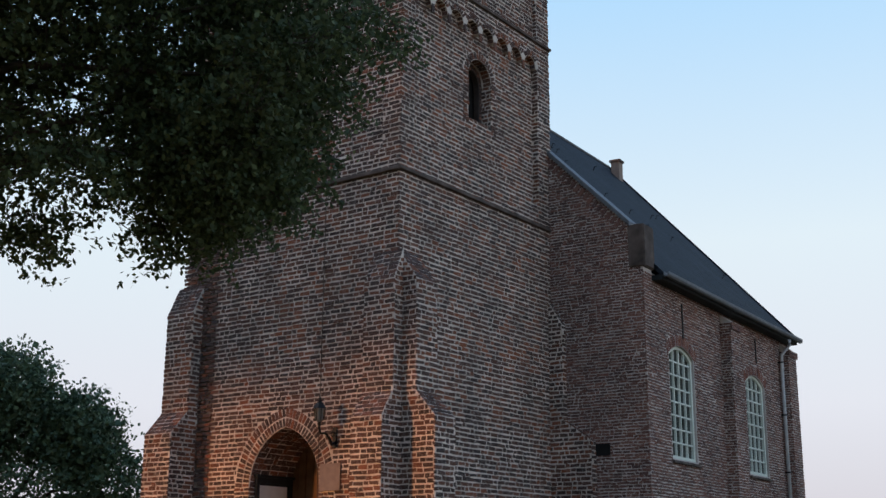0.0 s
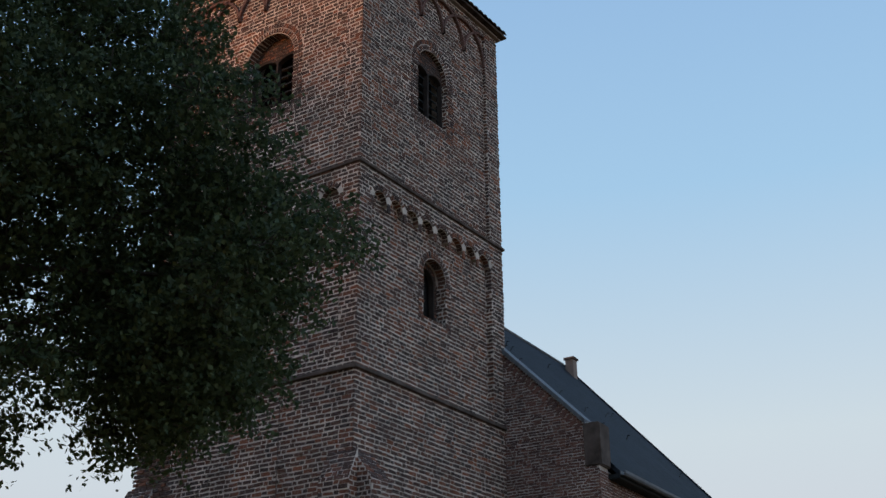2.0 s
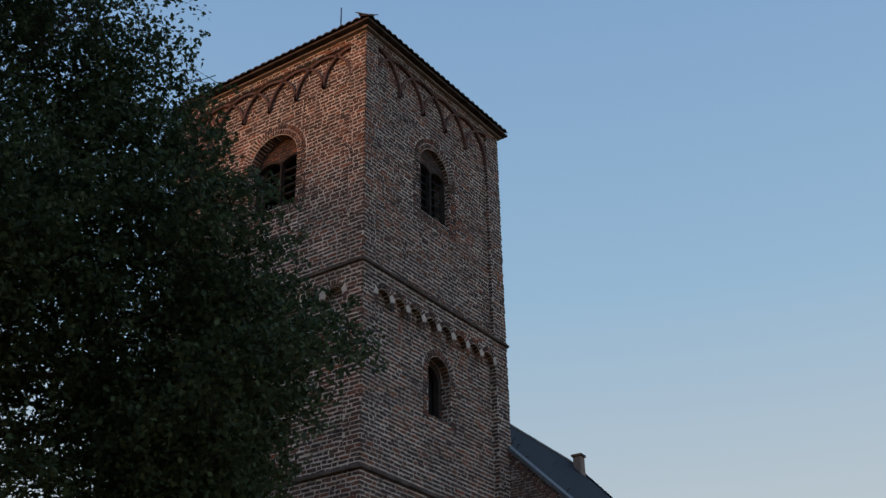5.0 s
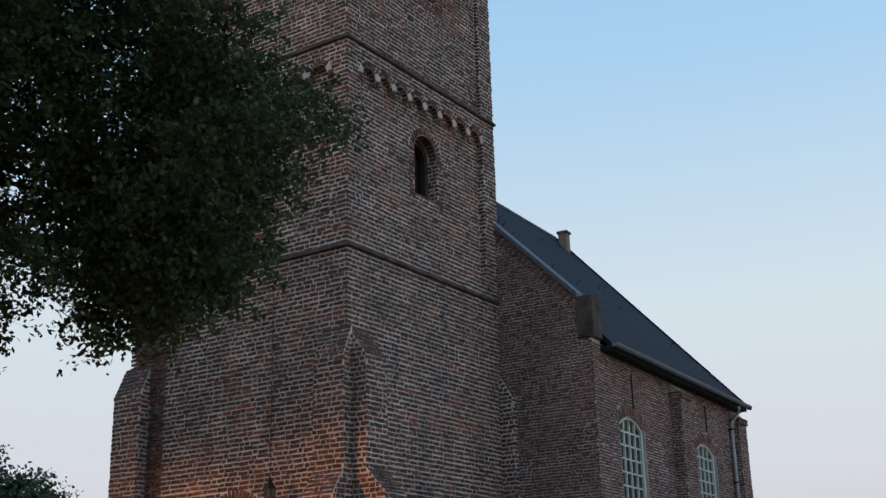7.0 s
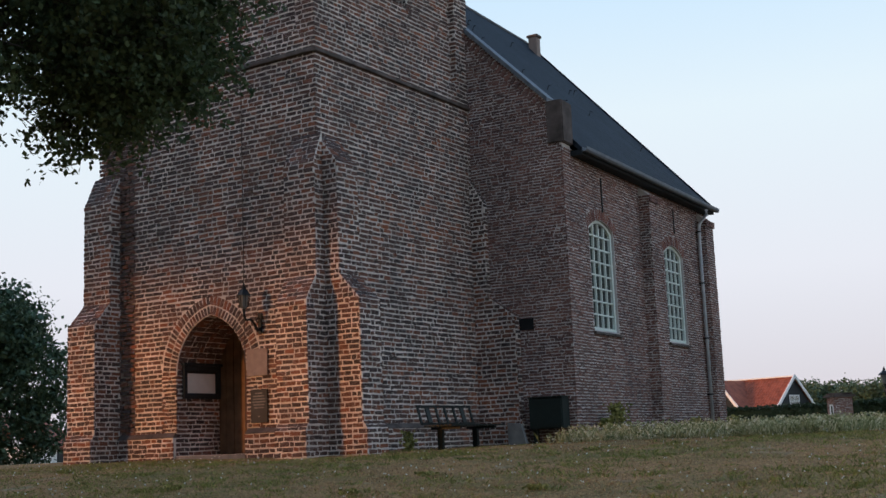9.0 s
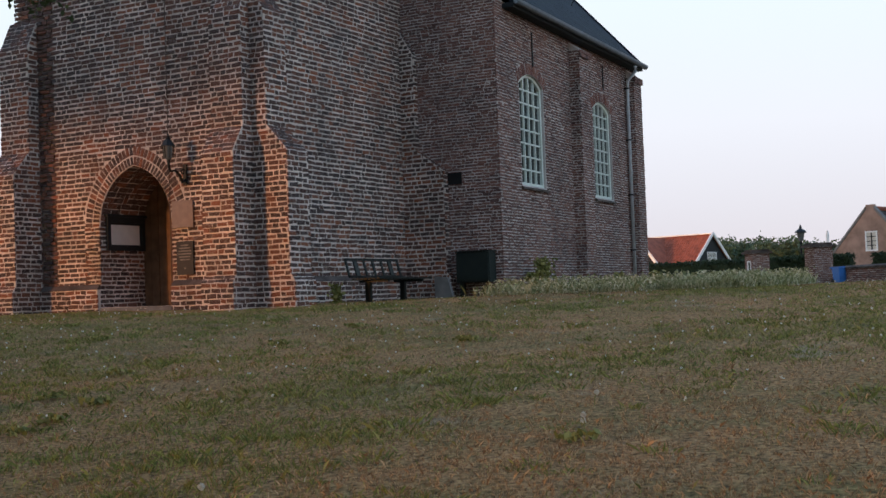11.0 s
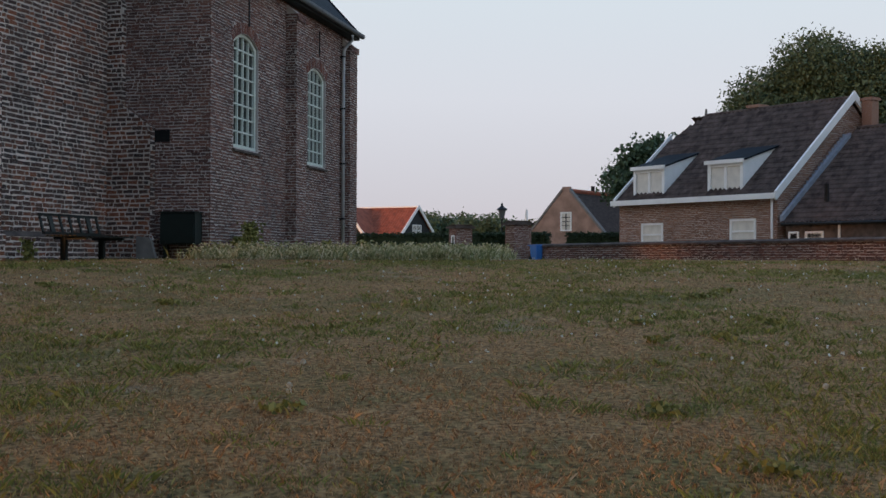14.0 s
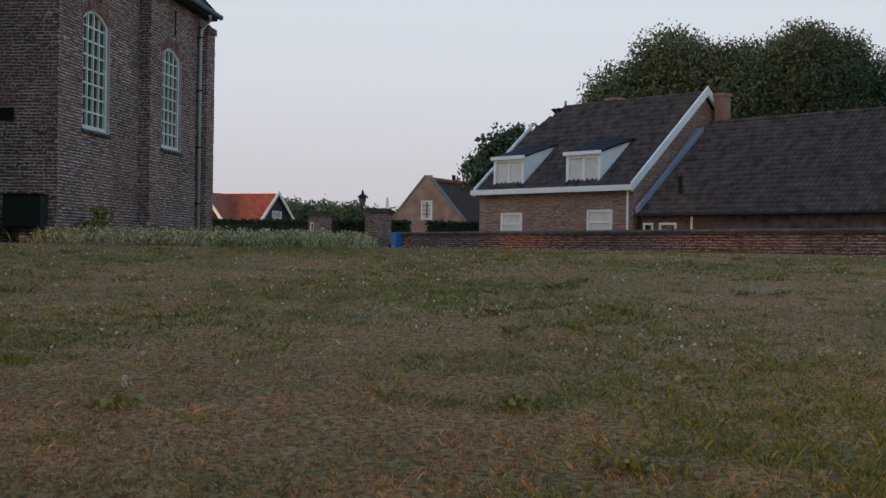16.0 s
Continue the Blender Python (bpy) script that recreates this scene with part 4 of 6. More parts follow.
pl = base("stone_plaque", pose(-0.012, 1.43, 1.62), "blank pinkish stone plaque set in the brick wall", "plaque")
part("slab", boxed(-0.035, 0, 0, 0.0, 0.58, 0.57, bevel=0.008), plaque_stone, pl)
pd = base("dark_plaque", pose(-0.012, 1.45, 0.64), "dark bronze plaque with rows of worn lettering", "plaque")
part("plate", boxed(-0.035, 0, 0, 0.0, 0.46, 0.7, bevel=0.008), plaque_dark, pd)
for i, (z, w_) in enumerate(((0.6, 0.2), (0.54, 0.3), (0.48, 0.34), (0.42, 0.36), (0.36, 0.3), (0.3, 0.26), (0.12, 0.05))):
    part("text_bar", boxed(-0.038, 0.23 - w_ / 2, z, -0.034, 0.23 + w_ / 2, z + 0.028), letter_mat, pd)

bench = base("bench", pose(2.25, -1.62, ground_z(2.2, -1.7)), "dark green steel slatted bench against the tower wall", "bench")
for x in (-0.68, 0.68):
    part("leg", boxed(x - 0.05, -0.22, -0.1, x + 0.05, -0.1, 0.45, bevel=0.01), bench_mat, bench)
    part("seat_bracket", boxed(x - 0.04, -0.66, 0.4, x + 0.04, 0.06, 0.45, bevel=0.01), bench_mat, bench)
for i in range(7):
    y = -0.66 + i * 0.1
    part("seat_slat", boxed(-1.04, y, 0.455, 1.06, y + 0.07, 0.485, bevel=0.006), bench_mat, bench)
for i, (h, off) in enumerate(((0.5, 0.06), (0.86, 0.17))):
    part("back_rail", boxed(-1.02, off - 0.02, h, 1.02, off + 0.025, h + 0.05, bevel=0.008), bench_mat, bench)
for i in range(7):
    x = -1.0 + i * 2.0 / 6
    wd = 0.07 if i in (1, 5) else 0.03
    part("back_bar", prism([(x - wd, 0.06, 0.5), (x + wd, 0.06, 0.5), (x + wd, 0.17, 0.88), (x - wd, 0.17, 0.88)], (0, 0.03, 0)), bench_mat, bench)

cabinet = base("metal_cabinet", pose(5.86, -1.92, 0.3), "dark green metal utility cabinet against the nave wall", "cabinet")
part("body", boxed(0.0, -0.44, 0.0, 0.38, 0.44, 0.72, bevel=0.02), box_mat, cabinet)
part("door", boxed(-0.02, -0.42, 0.03, 0.0, 0.42, 0.69, bevel=0.008), box_mat, cabinet)
part("top", boxed(-0.03, -0.46, 0.72, 0.4, 0.46, 0.75, bevel=0.01), box_mat, cabinet)
part("leg", boxed(0.1, 0.3, -0.5, 0.2, 0.4, 0.0), box_mat, cabinet)
part("leg", boxed(0.1, -0.38, -0.5, 0.2, -0.3, 0.0), oak, cabinet, "pale timber post")
slab = base("stone_slab", pose(5.75, -1.3, ground_z(5.7, -1.2)), "grey stone slab leaning at the buttress foot", "stone")
part("slab", prism([(-0.1, -0.25, -0.2), (-0.1, 0.3, -0.2), (-0.1, 0.3, 0.52), (-0.1, -0.05, 0.48)], (0.1, 0, 0)), sandstone, slab)


# ---- leaves and trees ----
def quads(name, co, mat, parent=None, label="", kind=""):
    """A mesh of loose four-cornered leaves from an array (n, 4, 3)."""
    n = len(co)
    me = bpy.data.meshes.new(name)
    me.vertices.add(n * 4)
    me.vertices.foreach_set("co", co.reshape(-1).astype(np.float32))
    me.loops.add(n * 4)
    me.loops.foreach_set("vertex_index", np.arange(n * 4, dtype=np.int32))
    me.polygons.add(n)
    me.polygons.foreach_set("loop_start", np.arange(0, n * 4, 4, dtype=np.int32))
    me.update(calc_edges=True)
    ob = link_mesh(name, me, mat, parent, label)
    return tagged(ob, kind=kind) if kind else ob


def leaf_cloud(rs, ctr, size, droop=0.3):
    """Leaf blades at the given centres, each turned its own way."""
    n = len(ctr)
    a = rs.normal(size=(n, 3))
    a[:, 2] -= droop
    a /= np.linalg.norm(a, axis=1)[:, None]
    b = np.cross(a, rs.normal(size=(n, 3)))
    b /= np.linalg.norm(b, axis=1)[:, None]
    s = size * rs.uniform(0.6, 1.25, (n, 1))
    return np.stack([ctr - a * s * 0.5, ctr + b * s * 0.36, ctr + a * s * 0.6, ctr - b * s * 0.36], 1)


def lobed(rs, lobes, twigs, per, spread_, shell=0.45):
    """Leaf centres gathered on twigs in and near the skin of several round lobes."""
    w = np.array([l[3] ** 1.8 for l in lobes])
    pick = rs.choice(len(lobes), twigs, p=w / w.sum())
    L = np.array(lobes)[pick]
    d = rs.normal(size=(twigs, 3))
    d /= np.linalg.norm(d, axis=1)[:, None]
    r = L[:, 3] * (1 - shell * rs.random(twigs) ** 1.4) * rs.uniform(0.85, 1.12, twigs)
    p = L[:, :3] + d * r[:, None]
    q = np.repeat(p, per, 0) + rs.normal(size=(twigs * per, 3)) * spread_ * np.array((1, 1, 0.75))
    return q


def tree(name, foot, lobes, twigs, per, size, spread_, mat, label, girth=0.3, limbs=7, shell=0.45, group=""):
    rs = np.random.RandomState(len(lobes) * 13 + twigs)
    t = base(name, pose(*foot), label, "tree", group)
    f = Vector(foot)
    mid = Vector(np.mean([l[:3] for l in lobes], 0)) - f
    bm = bmesh.new()
    top = Vector((mid.x * 0.35, mid.y * 0.35, mid.z * 0.75))
    add_tube(bm, [(0, 0, -0.3), (0, 0, 0.3), tuple(top * 0.45 + Vector((0.08, 0, 0))), tuple(top)], [girth * 1.35, girth, girth * 0.8, girth * 0.45], 10)
    part("trunk", bm, bark, t, smooth=True)
    order = sorted(range(len(lobes)), key=lambda i: -lobes[i][3])[:limbs]
    for i in order:
        e = Vector(lobes[i][:3]) - f
        s = top * (0.5 + 0.45 * ((i * 7) % 10) / 10)
        m = s.lerp(e, 0.5) + Vector((0, 0, 0.12 * (e - s).length))
        part("limb", tube([s, s.lerp(m, 0.5), m, m.lerp(e, 0.6), e], [girth * 0.42, girth * 0.34, girth * 0.25, girth * 0.15, girth * 0.05], 7), bark, t, smooth=True)
    c = lobed(rs, lobes, twigs, per, spread_, shell) - np.array(foot)
    inner = lobed(rs, [(a, b, z, r * 0.8) for a, b, z, r in lobes if r > 0.3 and z > 3.9], twigs // 2, 5, spread_, 1.0) - np.array(foot)
    quads("crown", np.concatenate([leaf_cloud(rs, c, size), leaf_cloud(rs, inner, size * 1.9)]), mat, t)
    return t


# the churchyard tree beside the path, its branches hanging into view
def aside(s, z, r, d=0.0):
    return (-12.3 - 0.62 * s + 0.79 * d, -9.5 + 0.79 * s + 0.62 * d, z, r)


NEAR = [aside(0.42, 4.3, 0.42), aside(0.85, 4.75, 0.55, 0.3), aside(0.8, 3.75, 0.48, -0.3), aside(1.15, 3.15, 0.5, 0.2), aside(1.35, 2.85, 0.42, -0.4),
        aside(1.75, 3.45, 0.5, 0.4), aside(2.35, 2.85, 0.3, -0.5), aside(2.75, 2.5, 0.25, 0.2), aside(1.2, 5.3, 0.55, -0.2), aside(1.5, 5.85, 0.5, 0.3),
        aside(1.85, 6.35, 0.48, 0.0), aside(2.15, 6.9, 0.6, 0.4), aside(2.45, 7.6, 0.8, -0.3), aside(1.7, 4.4, 0.95, 0.2), aside(1.5, 3.9, 0.7, 0.9), aside(2.5, 4.0, 0.85, 0.7),
        aside(2.5, 5.4, 1.0, -0.2), aside(2.7, 4.6, 0.9, -0.9), aside(3.1, 6.5, 1.15, 0.5), aside(3.3, 5.0, 1.2, 0.3), aside(3.6, 3.6, 0.8, 0.2), aside(4.6, 5.2, 1.7, 0.0), aside(3.9, 8.2, 1.6, 0.2),
        aside(5.6, 8.6, 2.4, 0.0), aside(6.6, 5.8, 2.2, -0.4), aside(7.8, 7.6, 2.4, 0.3), aside(6.4, 10.6, 2.2, 0.4), aside(1.95, 5.2, 0.85, 0.8), aside(1.0, 3.2, 0.5, 0.5), aside(1.15, 2.8, 0.4, 0.0), aside(1.45, 2.62, 0.38, 0.3), aside(0.95, 3.0, 0.35, -0.4), aside(1.5, 3.0, 0.55, 0.1), aside(0.75, 4.0, 0.5, 0.2), aside(3.4, 2.95, 0.55, -0.3)]
sp = random.Random(21)
edge = [l for l in NEAR if l[3] < 0.7]
for l in edge * 4:
    # loose sprays that stand off the crown's edge
    t_, e_ = sp.uniform(0, 2 * math.pi), sp.uniform(-0.8, 0.6)
    k_ = l[3] * sp.uniform(0.95, 1.5)
    NEAR.append((l[0] + k_ * math.cos(t_) * 0.8, l[1] + k_ * math.sin(t_) * 0.8, l[2] + k_ * e_, sp.uniform(0.1, 0.2)))


def leafy_tree(foot, lobes, upper, sprays, label, girth):
    """A near tree: trunk, limbs, and leaf sprays along drooping twigs that leave gaps between them."""
    g = np.random.RandomState(17)
    t = base("tree", pose(*foot), label, "tree")
    f = np.array(foot)
    mid = Vector(np.mean([l[:3] for l in lobes if l[3] > 0.7], 0) - f)
    top = Vector((mid.x * 0.4, mid.y * 0.4, mid.z * 0.8))
    part("trunk", tube([(0, 0, -0.3), (0, 0, 0.4), tuple(top * 0.45 + Vector((0.1, 0, 0))), tuple(top)], [girth * 1.4, girth, girth * 0.8, girth * 0.45], 12), bark, t, smooth=True)
    ends = sorted(list(lobes) + list(upper), key=lambda l: -l[3])[:32]
    for i, l in enumerate(ends):
        e = Vector(np.array(l[:3]) - f)
        s_ = top * (0.5 + 0.45 * ((i * 7) % 10) / 10)
        m = s_.lerp(e, 0.5) + Vector((0.1 * math.sin(i * 2.3), 0.1 * math.cos(i * 1.7), 0.1 * (e - s_).length))
        bent = m.lerp(e, 0.55) + Vector((0.08 * math.cos(i), 0.08 * math.sin(i * 3.1), 0.05))
        part("limb", tube([s_, s_.lerp(m, 0.5), m, bent, e], [girth * 0.24, girth * 0.16, girth * 0.1, girth * 0.06, girth * 0.02], 7), bark, t, smooth=True)
    w = np.array([l[3] ** 1.9 for l in lobes])
    L = np.array(lobes)[g.choice(len(lobes), sprays, p=w / w.sum())]
    d = g.normal(size=(sprays, 3))
    d /= np.linalg.norm(d, axis=1)[:, None]
    p0 = L[:, :3] + d * (L[:, 3] * g.uniform(0.15, 1.0, sprays) ** 0.7)[:, None] - f
    d = d + g.normal(size=(sprays, 3)) * 0.5
    d[:, 2] = d[:, 2] * 0.5 - 0.12
    d /= np.linalg.norm(d, axis=1)[:, None]
    ln = g.uniform(0.22, 0.5, sprays)
    k = 27
    u = g.random((sprays, k)) ** 0.8
    c = p0[:, None, :] + d[:, None, :] * (u * ln[:, None])[:, :, None] + g.normal(size=(sprays, k, 3)) * (0.016 + 0.05 * (1 - u) * u * 3)[:, :, None]
    c[:, :, 2] -= 0.06 * (u * ln[:, None]) ** 2 / 0.25
    far_c = lobed(g, upper, 3500, 10, 0.25, 0.8) - f
    quads("crown", np.concatenate([leaf_cloud(g, c.reshape(-1, 3), 0.052, 0.4), leaf_cloud(g, far_c, 0.16)]), leaf, t)
    # the twigs that carry the leaves
    tv, tf = [], []
    for i in range(0, sprays, 2):
        a, b_ = Vector(p0[i] - d[i] * 0.25), Vector(p0[i] + d[i] * ln[i] * 0.8)
        x_ = (b_ - a).cross(Vector((0.3, 0.2, 1))).normalized() * 0.005
        y_ = (b_ - a).cross(x_).normalized() * 0.005
        n0 = len(tv)
        tv += [a + x_, a - x_ * 0.5 + y_, a - x_ * 0.5 - y_, b_]
        tf += [(n0, n0 + 1, n0 + 3), (n0 + 1, n0 + 2, n0 + 3), (n0 + 2, n0, n0 + 3)]
    raw("twig", tv, tf, bark, t, kind="stuff")
    return t


# Off-view crown lobes; the five listed here are added to block western sky.
FULL = [l for l in NEAR if l[3] > 1.9] + [aside(9.0, 8.5, 3.0), aside(8.6, 12.5, 3.2, 1.0), aside(6.4, 14.0, 3.0, -0.6), aside(10.5, 10.5, 2.8, 0.5), aside(8.0, 16.5, 2.6)]
NEAR = [l for l in NEAR if l[3] <= 1.9]
leafy_tree((-16.2, -4.6, ground_z(-16.2, -4.6)), [(a, b, z + (0.16 if z < 3.7 else 0.0), r) for a, b, z, r in NEAR], FULL, 7000, "large leafy tree with dark green hanging branches", 0.34)
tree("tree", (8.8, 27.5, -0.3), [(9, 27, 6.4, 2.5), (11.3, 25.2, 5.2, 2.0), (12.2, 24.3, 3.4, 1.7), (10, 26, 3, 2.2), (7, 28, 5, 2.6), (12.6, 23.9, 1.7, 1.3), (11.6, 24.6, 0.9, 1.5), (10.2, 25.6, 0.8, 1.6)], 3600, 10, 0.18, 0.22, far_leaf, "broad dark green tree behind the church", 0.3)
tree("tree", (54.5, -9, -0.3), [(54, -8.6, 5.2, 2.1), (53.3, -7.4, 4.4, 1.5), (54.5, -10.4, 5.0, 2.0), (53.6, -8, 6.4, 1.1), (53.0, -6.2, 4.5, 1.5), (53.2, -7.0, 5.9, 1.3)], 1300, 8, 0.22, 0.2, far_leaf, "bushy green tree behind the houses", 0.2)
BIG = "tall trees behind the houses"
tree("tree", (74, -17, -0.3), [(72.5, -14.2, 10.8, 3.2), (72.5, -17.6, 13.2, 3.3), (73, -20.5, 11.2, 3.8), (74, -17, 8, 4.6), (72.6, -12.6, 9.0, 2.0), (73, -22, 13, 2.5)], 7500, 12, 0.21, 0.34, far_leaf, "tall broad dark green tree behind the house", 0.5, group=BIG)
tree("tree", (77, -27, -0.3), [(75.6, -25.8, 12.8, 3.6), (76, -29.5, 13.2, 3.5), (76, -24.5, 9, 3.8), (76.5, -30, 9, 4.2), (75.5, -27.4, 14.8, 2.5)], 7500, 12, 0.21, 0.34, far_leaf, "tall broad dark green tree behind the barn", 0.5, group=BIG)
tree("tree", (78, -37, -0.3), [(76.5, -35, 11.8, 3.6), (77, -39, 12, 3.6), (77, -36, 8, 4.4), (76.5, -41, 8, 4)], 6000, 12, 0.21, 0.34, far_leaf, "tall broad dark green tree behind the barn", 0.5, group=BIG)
# Out-of-view trees added to block low sun, with a gap towards the tower door.
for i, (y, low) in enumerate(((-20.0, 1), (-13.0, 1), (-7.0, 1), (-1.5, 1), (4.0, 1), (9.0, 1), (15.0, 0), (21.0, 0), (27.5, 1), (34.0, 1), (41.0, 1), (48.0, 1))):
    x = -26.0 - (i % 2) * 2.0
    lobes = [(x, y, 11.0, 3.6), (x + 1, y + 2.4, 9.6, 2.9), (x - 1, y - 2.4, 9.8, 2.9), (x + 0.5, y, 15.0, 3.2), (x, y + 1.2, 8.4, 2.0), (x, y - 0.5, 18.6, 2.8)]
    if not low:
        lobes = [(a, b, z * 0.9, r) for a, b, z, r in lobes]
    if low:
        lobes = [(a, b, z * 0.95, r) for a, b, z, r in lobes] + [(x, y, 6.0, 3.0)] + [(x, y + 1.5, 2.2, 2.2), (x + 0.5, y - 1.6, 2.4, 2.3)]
    tree("tree", (x, y, ground_z(x, y)), lobes, 2000, 8, 0.26, 0.31, far_leaf, "unseen leafy tree added west of the churchyard to block low sun", 0.3, group="trees west of the church")
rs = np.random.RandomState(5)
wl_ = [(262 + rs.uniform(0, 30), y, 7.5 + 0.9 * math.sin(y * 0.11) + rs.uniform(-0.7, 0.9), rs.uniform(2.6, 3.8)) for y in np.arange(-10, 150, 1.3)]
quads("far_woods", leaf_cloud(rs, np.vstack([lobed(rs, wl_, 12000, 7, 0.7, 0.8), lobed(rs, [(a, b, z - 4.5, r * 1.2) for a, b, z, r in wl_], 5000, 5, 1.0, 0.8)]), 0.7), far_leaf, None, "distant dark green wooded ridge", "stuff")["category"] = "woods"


def hedge(name, p, q, top, thick, n, label):
    p, q = Vector(p), Vector(q)
    d = (q - p)
    ln = d.length
    h = base(name, pose(p.x, p.y, 0, 0, 0, math.degrees(math.atan2(d.y, d.x))), label, "hedge")
    part("core", boxed(0.05, -thick / 2 + 0.08, -0.4, ln - 0.05, thick / 2 - 0.08, top - 0.1, bevel=0.1), hedge_leaf, h)
    r = np.random.RandomState(n)
    k = r.random((n, 3)) * np.array((ln, thick, top + 0.2)) - np.array((0, thick / 2, 0.2))
    f = r.random(n)
    k[f < 0.4, 2] = top - 0.06 + r.normal(size=(f < 0.4).sum()) * 0.05
    k[f >= 0.4, 1] = np.where(r.random((f >= 0.4).sum()) < 0.7, 1, -1) * (thick / 2 - 0.05) + r.normal(size=(f >= 0.4).sum()) * 0.05
    quads("leaves", leaf_cloud(r, k, 0.12), hedge_leaf, h)
    return h


# The first hedge is out of view, added to stop low sun grazing the lawn.
hedge("hedge", (-24.0, 8.0, 0), (-24.0, 28.0, 0), 1.7, 1.2, 4000, "unseen hedge added in the west to keep low sun off the lawn")
hedge("hedge", (36.0, -3.0, 0), (36.0, 12.0, 0), 1.2, 1.0, 9000, "long clipped dark green hedge beyond the churchyard")
hedge("hedge", (32.0, -5.6, 0), (32.4, -2.4, 0), 1.12, 0.8, 3500, "clipped dark green hedge behind the gate pillars")
hedge("bush", (40.6, -9.2, 0), (40.4, -4.9, 0), 1.3, 1.2, 3500, "low green bushes before the brown house")

# ---- gate pillars, wall, bin ----
wd = Vector((-0.763, -0.646, 0))
wang = math.degrees(math.atan2(wd.y, wd.x))


def pillar(m, label):
    ob = base("gate_pillar", m, label, "pillar", "gate pillars")
    part("shaft", boxed(-0.35, -0.35, -0.4, 0.35, 0.35, 1.28), mortar_dark, ob)
    q = Masonry()
    for o, u, n in (((-0.35, -0.35, 0), (1, 0, 0), (0, -1, 0)), ((0.35, 0.35, 0), (-1, 0, 0), (0, 1, 0)), ((-0.35, 0.35, 0), (0, -1, 0), (-1, 0, 0)), ((0.35, -0.35, 0), (0, 1, 0), (1, 0, 0))):
        q.field(o, u, n, 0, 0.7, -0.1, 1.28, 0.07, 0.22, 0.012, proud=0.01)
    raw("brickwork", q.v, q.f, pillar_brick, ob, kind="stuff")
    part("cap", prism([(-0.45, -0.45, 1.28), (0.45, -0.45, 1.28), (0.45, 0.45, 1.28), (-0.45, 0.45, 1.28)], (0, 0, 0.09)), weather, ob, "mossy stone cap")
    part("cap_course", boxed(-0.39, -0.39, 1.37, 0.39, 0.39, 1.44, bevel=0.03), weather, ob)
    return ob


pillar(pose(25.45, -5.65, 0, 0, 0, wang), "brick gate pillar with stone cap beside a blue bin")
p1 = pillar(pose(28.94, -2.5, -0.03, 0, 0, wang), "brick gate pillar with stone cap and a small white sign")
part("sign", boxed(-0.1, -0.385, 0.6, 0.2, -0.362, 1.0), white, p1, "white and green sign")
part("sign_mark", boxed(0.02, -0.389, 0.62, 0.15, -0.386, 0.95), hedge_leaf, p1)

gwall = base("garden_wall", pose(25.0, -6.3, -0.02, 0, 0, wang), "low brown brick churchyard wall with a rounded coping", "wall")
GL = 30.0
part("wall_core", boxed(0, -0.12, -0.4, GL, 0.12, 0.47), mortar_dark, gwall)
q = Masonry()
q.field((0, -0.12, 0), (1, 0, 0), (0, -1, 0), 0, GL, -0.1, 0.47, 0.07, 0.22, 0.012, proud=0.008)
raw("brickwork", q.v, q.f, nave_mat, gwall, kind="stuff")
for i in range(50):
    x0 = i * GL / 50
    part("coping_stone", prism([(x0 + 0.005, -0.17, 0.47), (x0 + 0.005, -0.17, 0.53), (x0 + 0.005, -0.08, 0.58), (x0 + 0.005, 0.08, 0.58), (x0 + 0.005, 0.17, 0.53), (x0 + 0.005, 0.17, 0.47)], (GL / 50 - 0.01, 0, 0)), weather, gwall)

wbin = base("wheelie_bin", pose(24.35, -6.62, ground_z(24.3, -6.6) - 0.03, 0, 0, wang + 90) @ Matrix.Scale(0.86, 4), "blue plastic wheeled bin standing by the gate pillar", "bin")
bm = bmesh.new()
lo = [bm.verts.new(p) for p in ((-0.22, -0.26, 0.04), (0.22, -0.26, 0.04), (0.22, 0.2, 0.04), (-0.22, 0.2, 0.04))]
hi = [bm.verts.new(p) for p in ((-0.25, -0.3, 0.62), (0.25, -0.3, 0.62), (0.25, 0.26, 0.62), (-0.25, 0.26, 0.62))]
bm.faces.new(lo[::-1]), bm.faces.new(hi)
for i in range(4):
    bm.faces.new((lo[i], lo[(i + 1) % 4], hi[(i + 1) % 4], hi[i]))
part("body", bm, blue_plastic, wbin)
part("lid", boxed(-0.27, -0.33, 0.62, 0.27, 0.3, 0.69, bevel=0.02), blue_plastic, wbin)
for x in (-0.24, 0.24):
    w_ = part("wheel", lathe([(0.1, -0.03), (0.1, 0.03)], 14), iron, wbin)
    w_.matrix_local = pose(x, 0.24, 0.1, 0, 90, 0)
part("handle", tube([(-0.25, 0.38, 0.64), (-0.25, 0.43, 0.66), (0.25, 0.43, 0.66), (0.25, 0.38, 0.64)], 0.015, 6), blue_plastic, wbin)

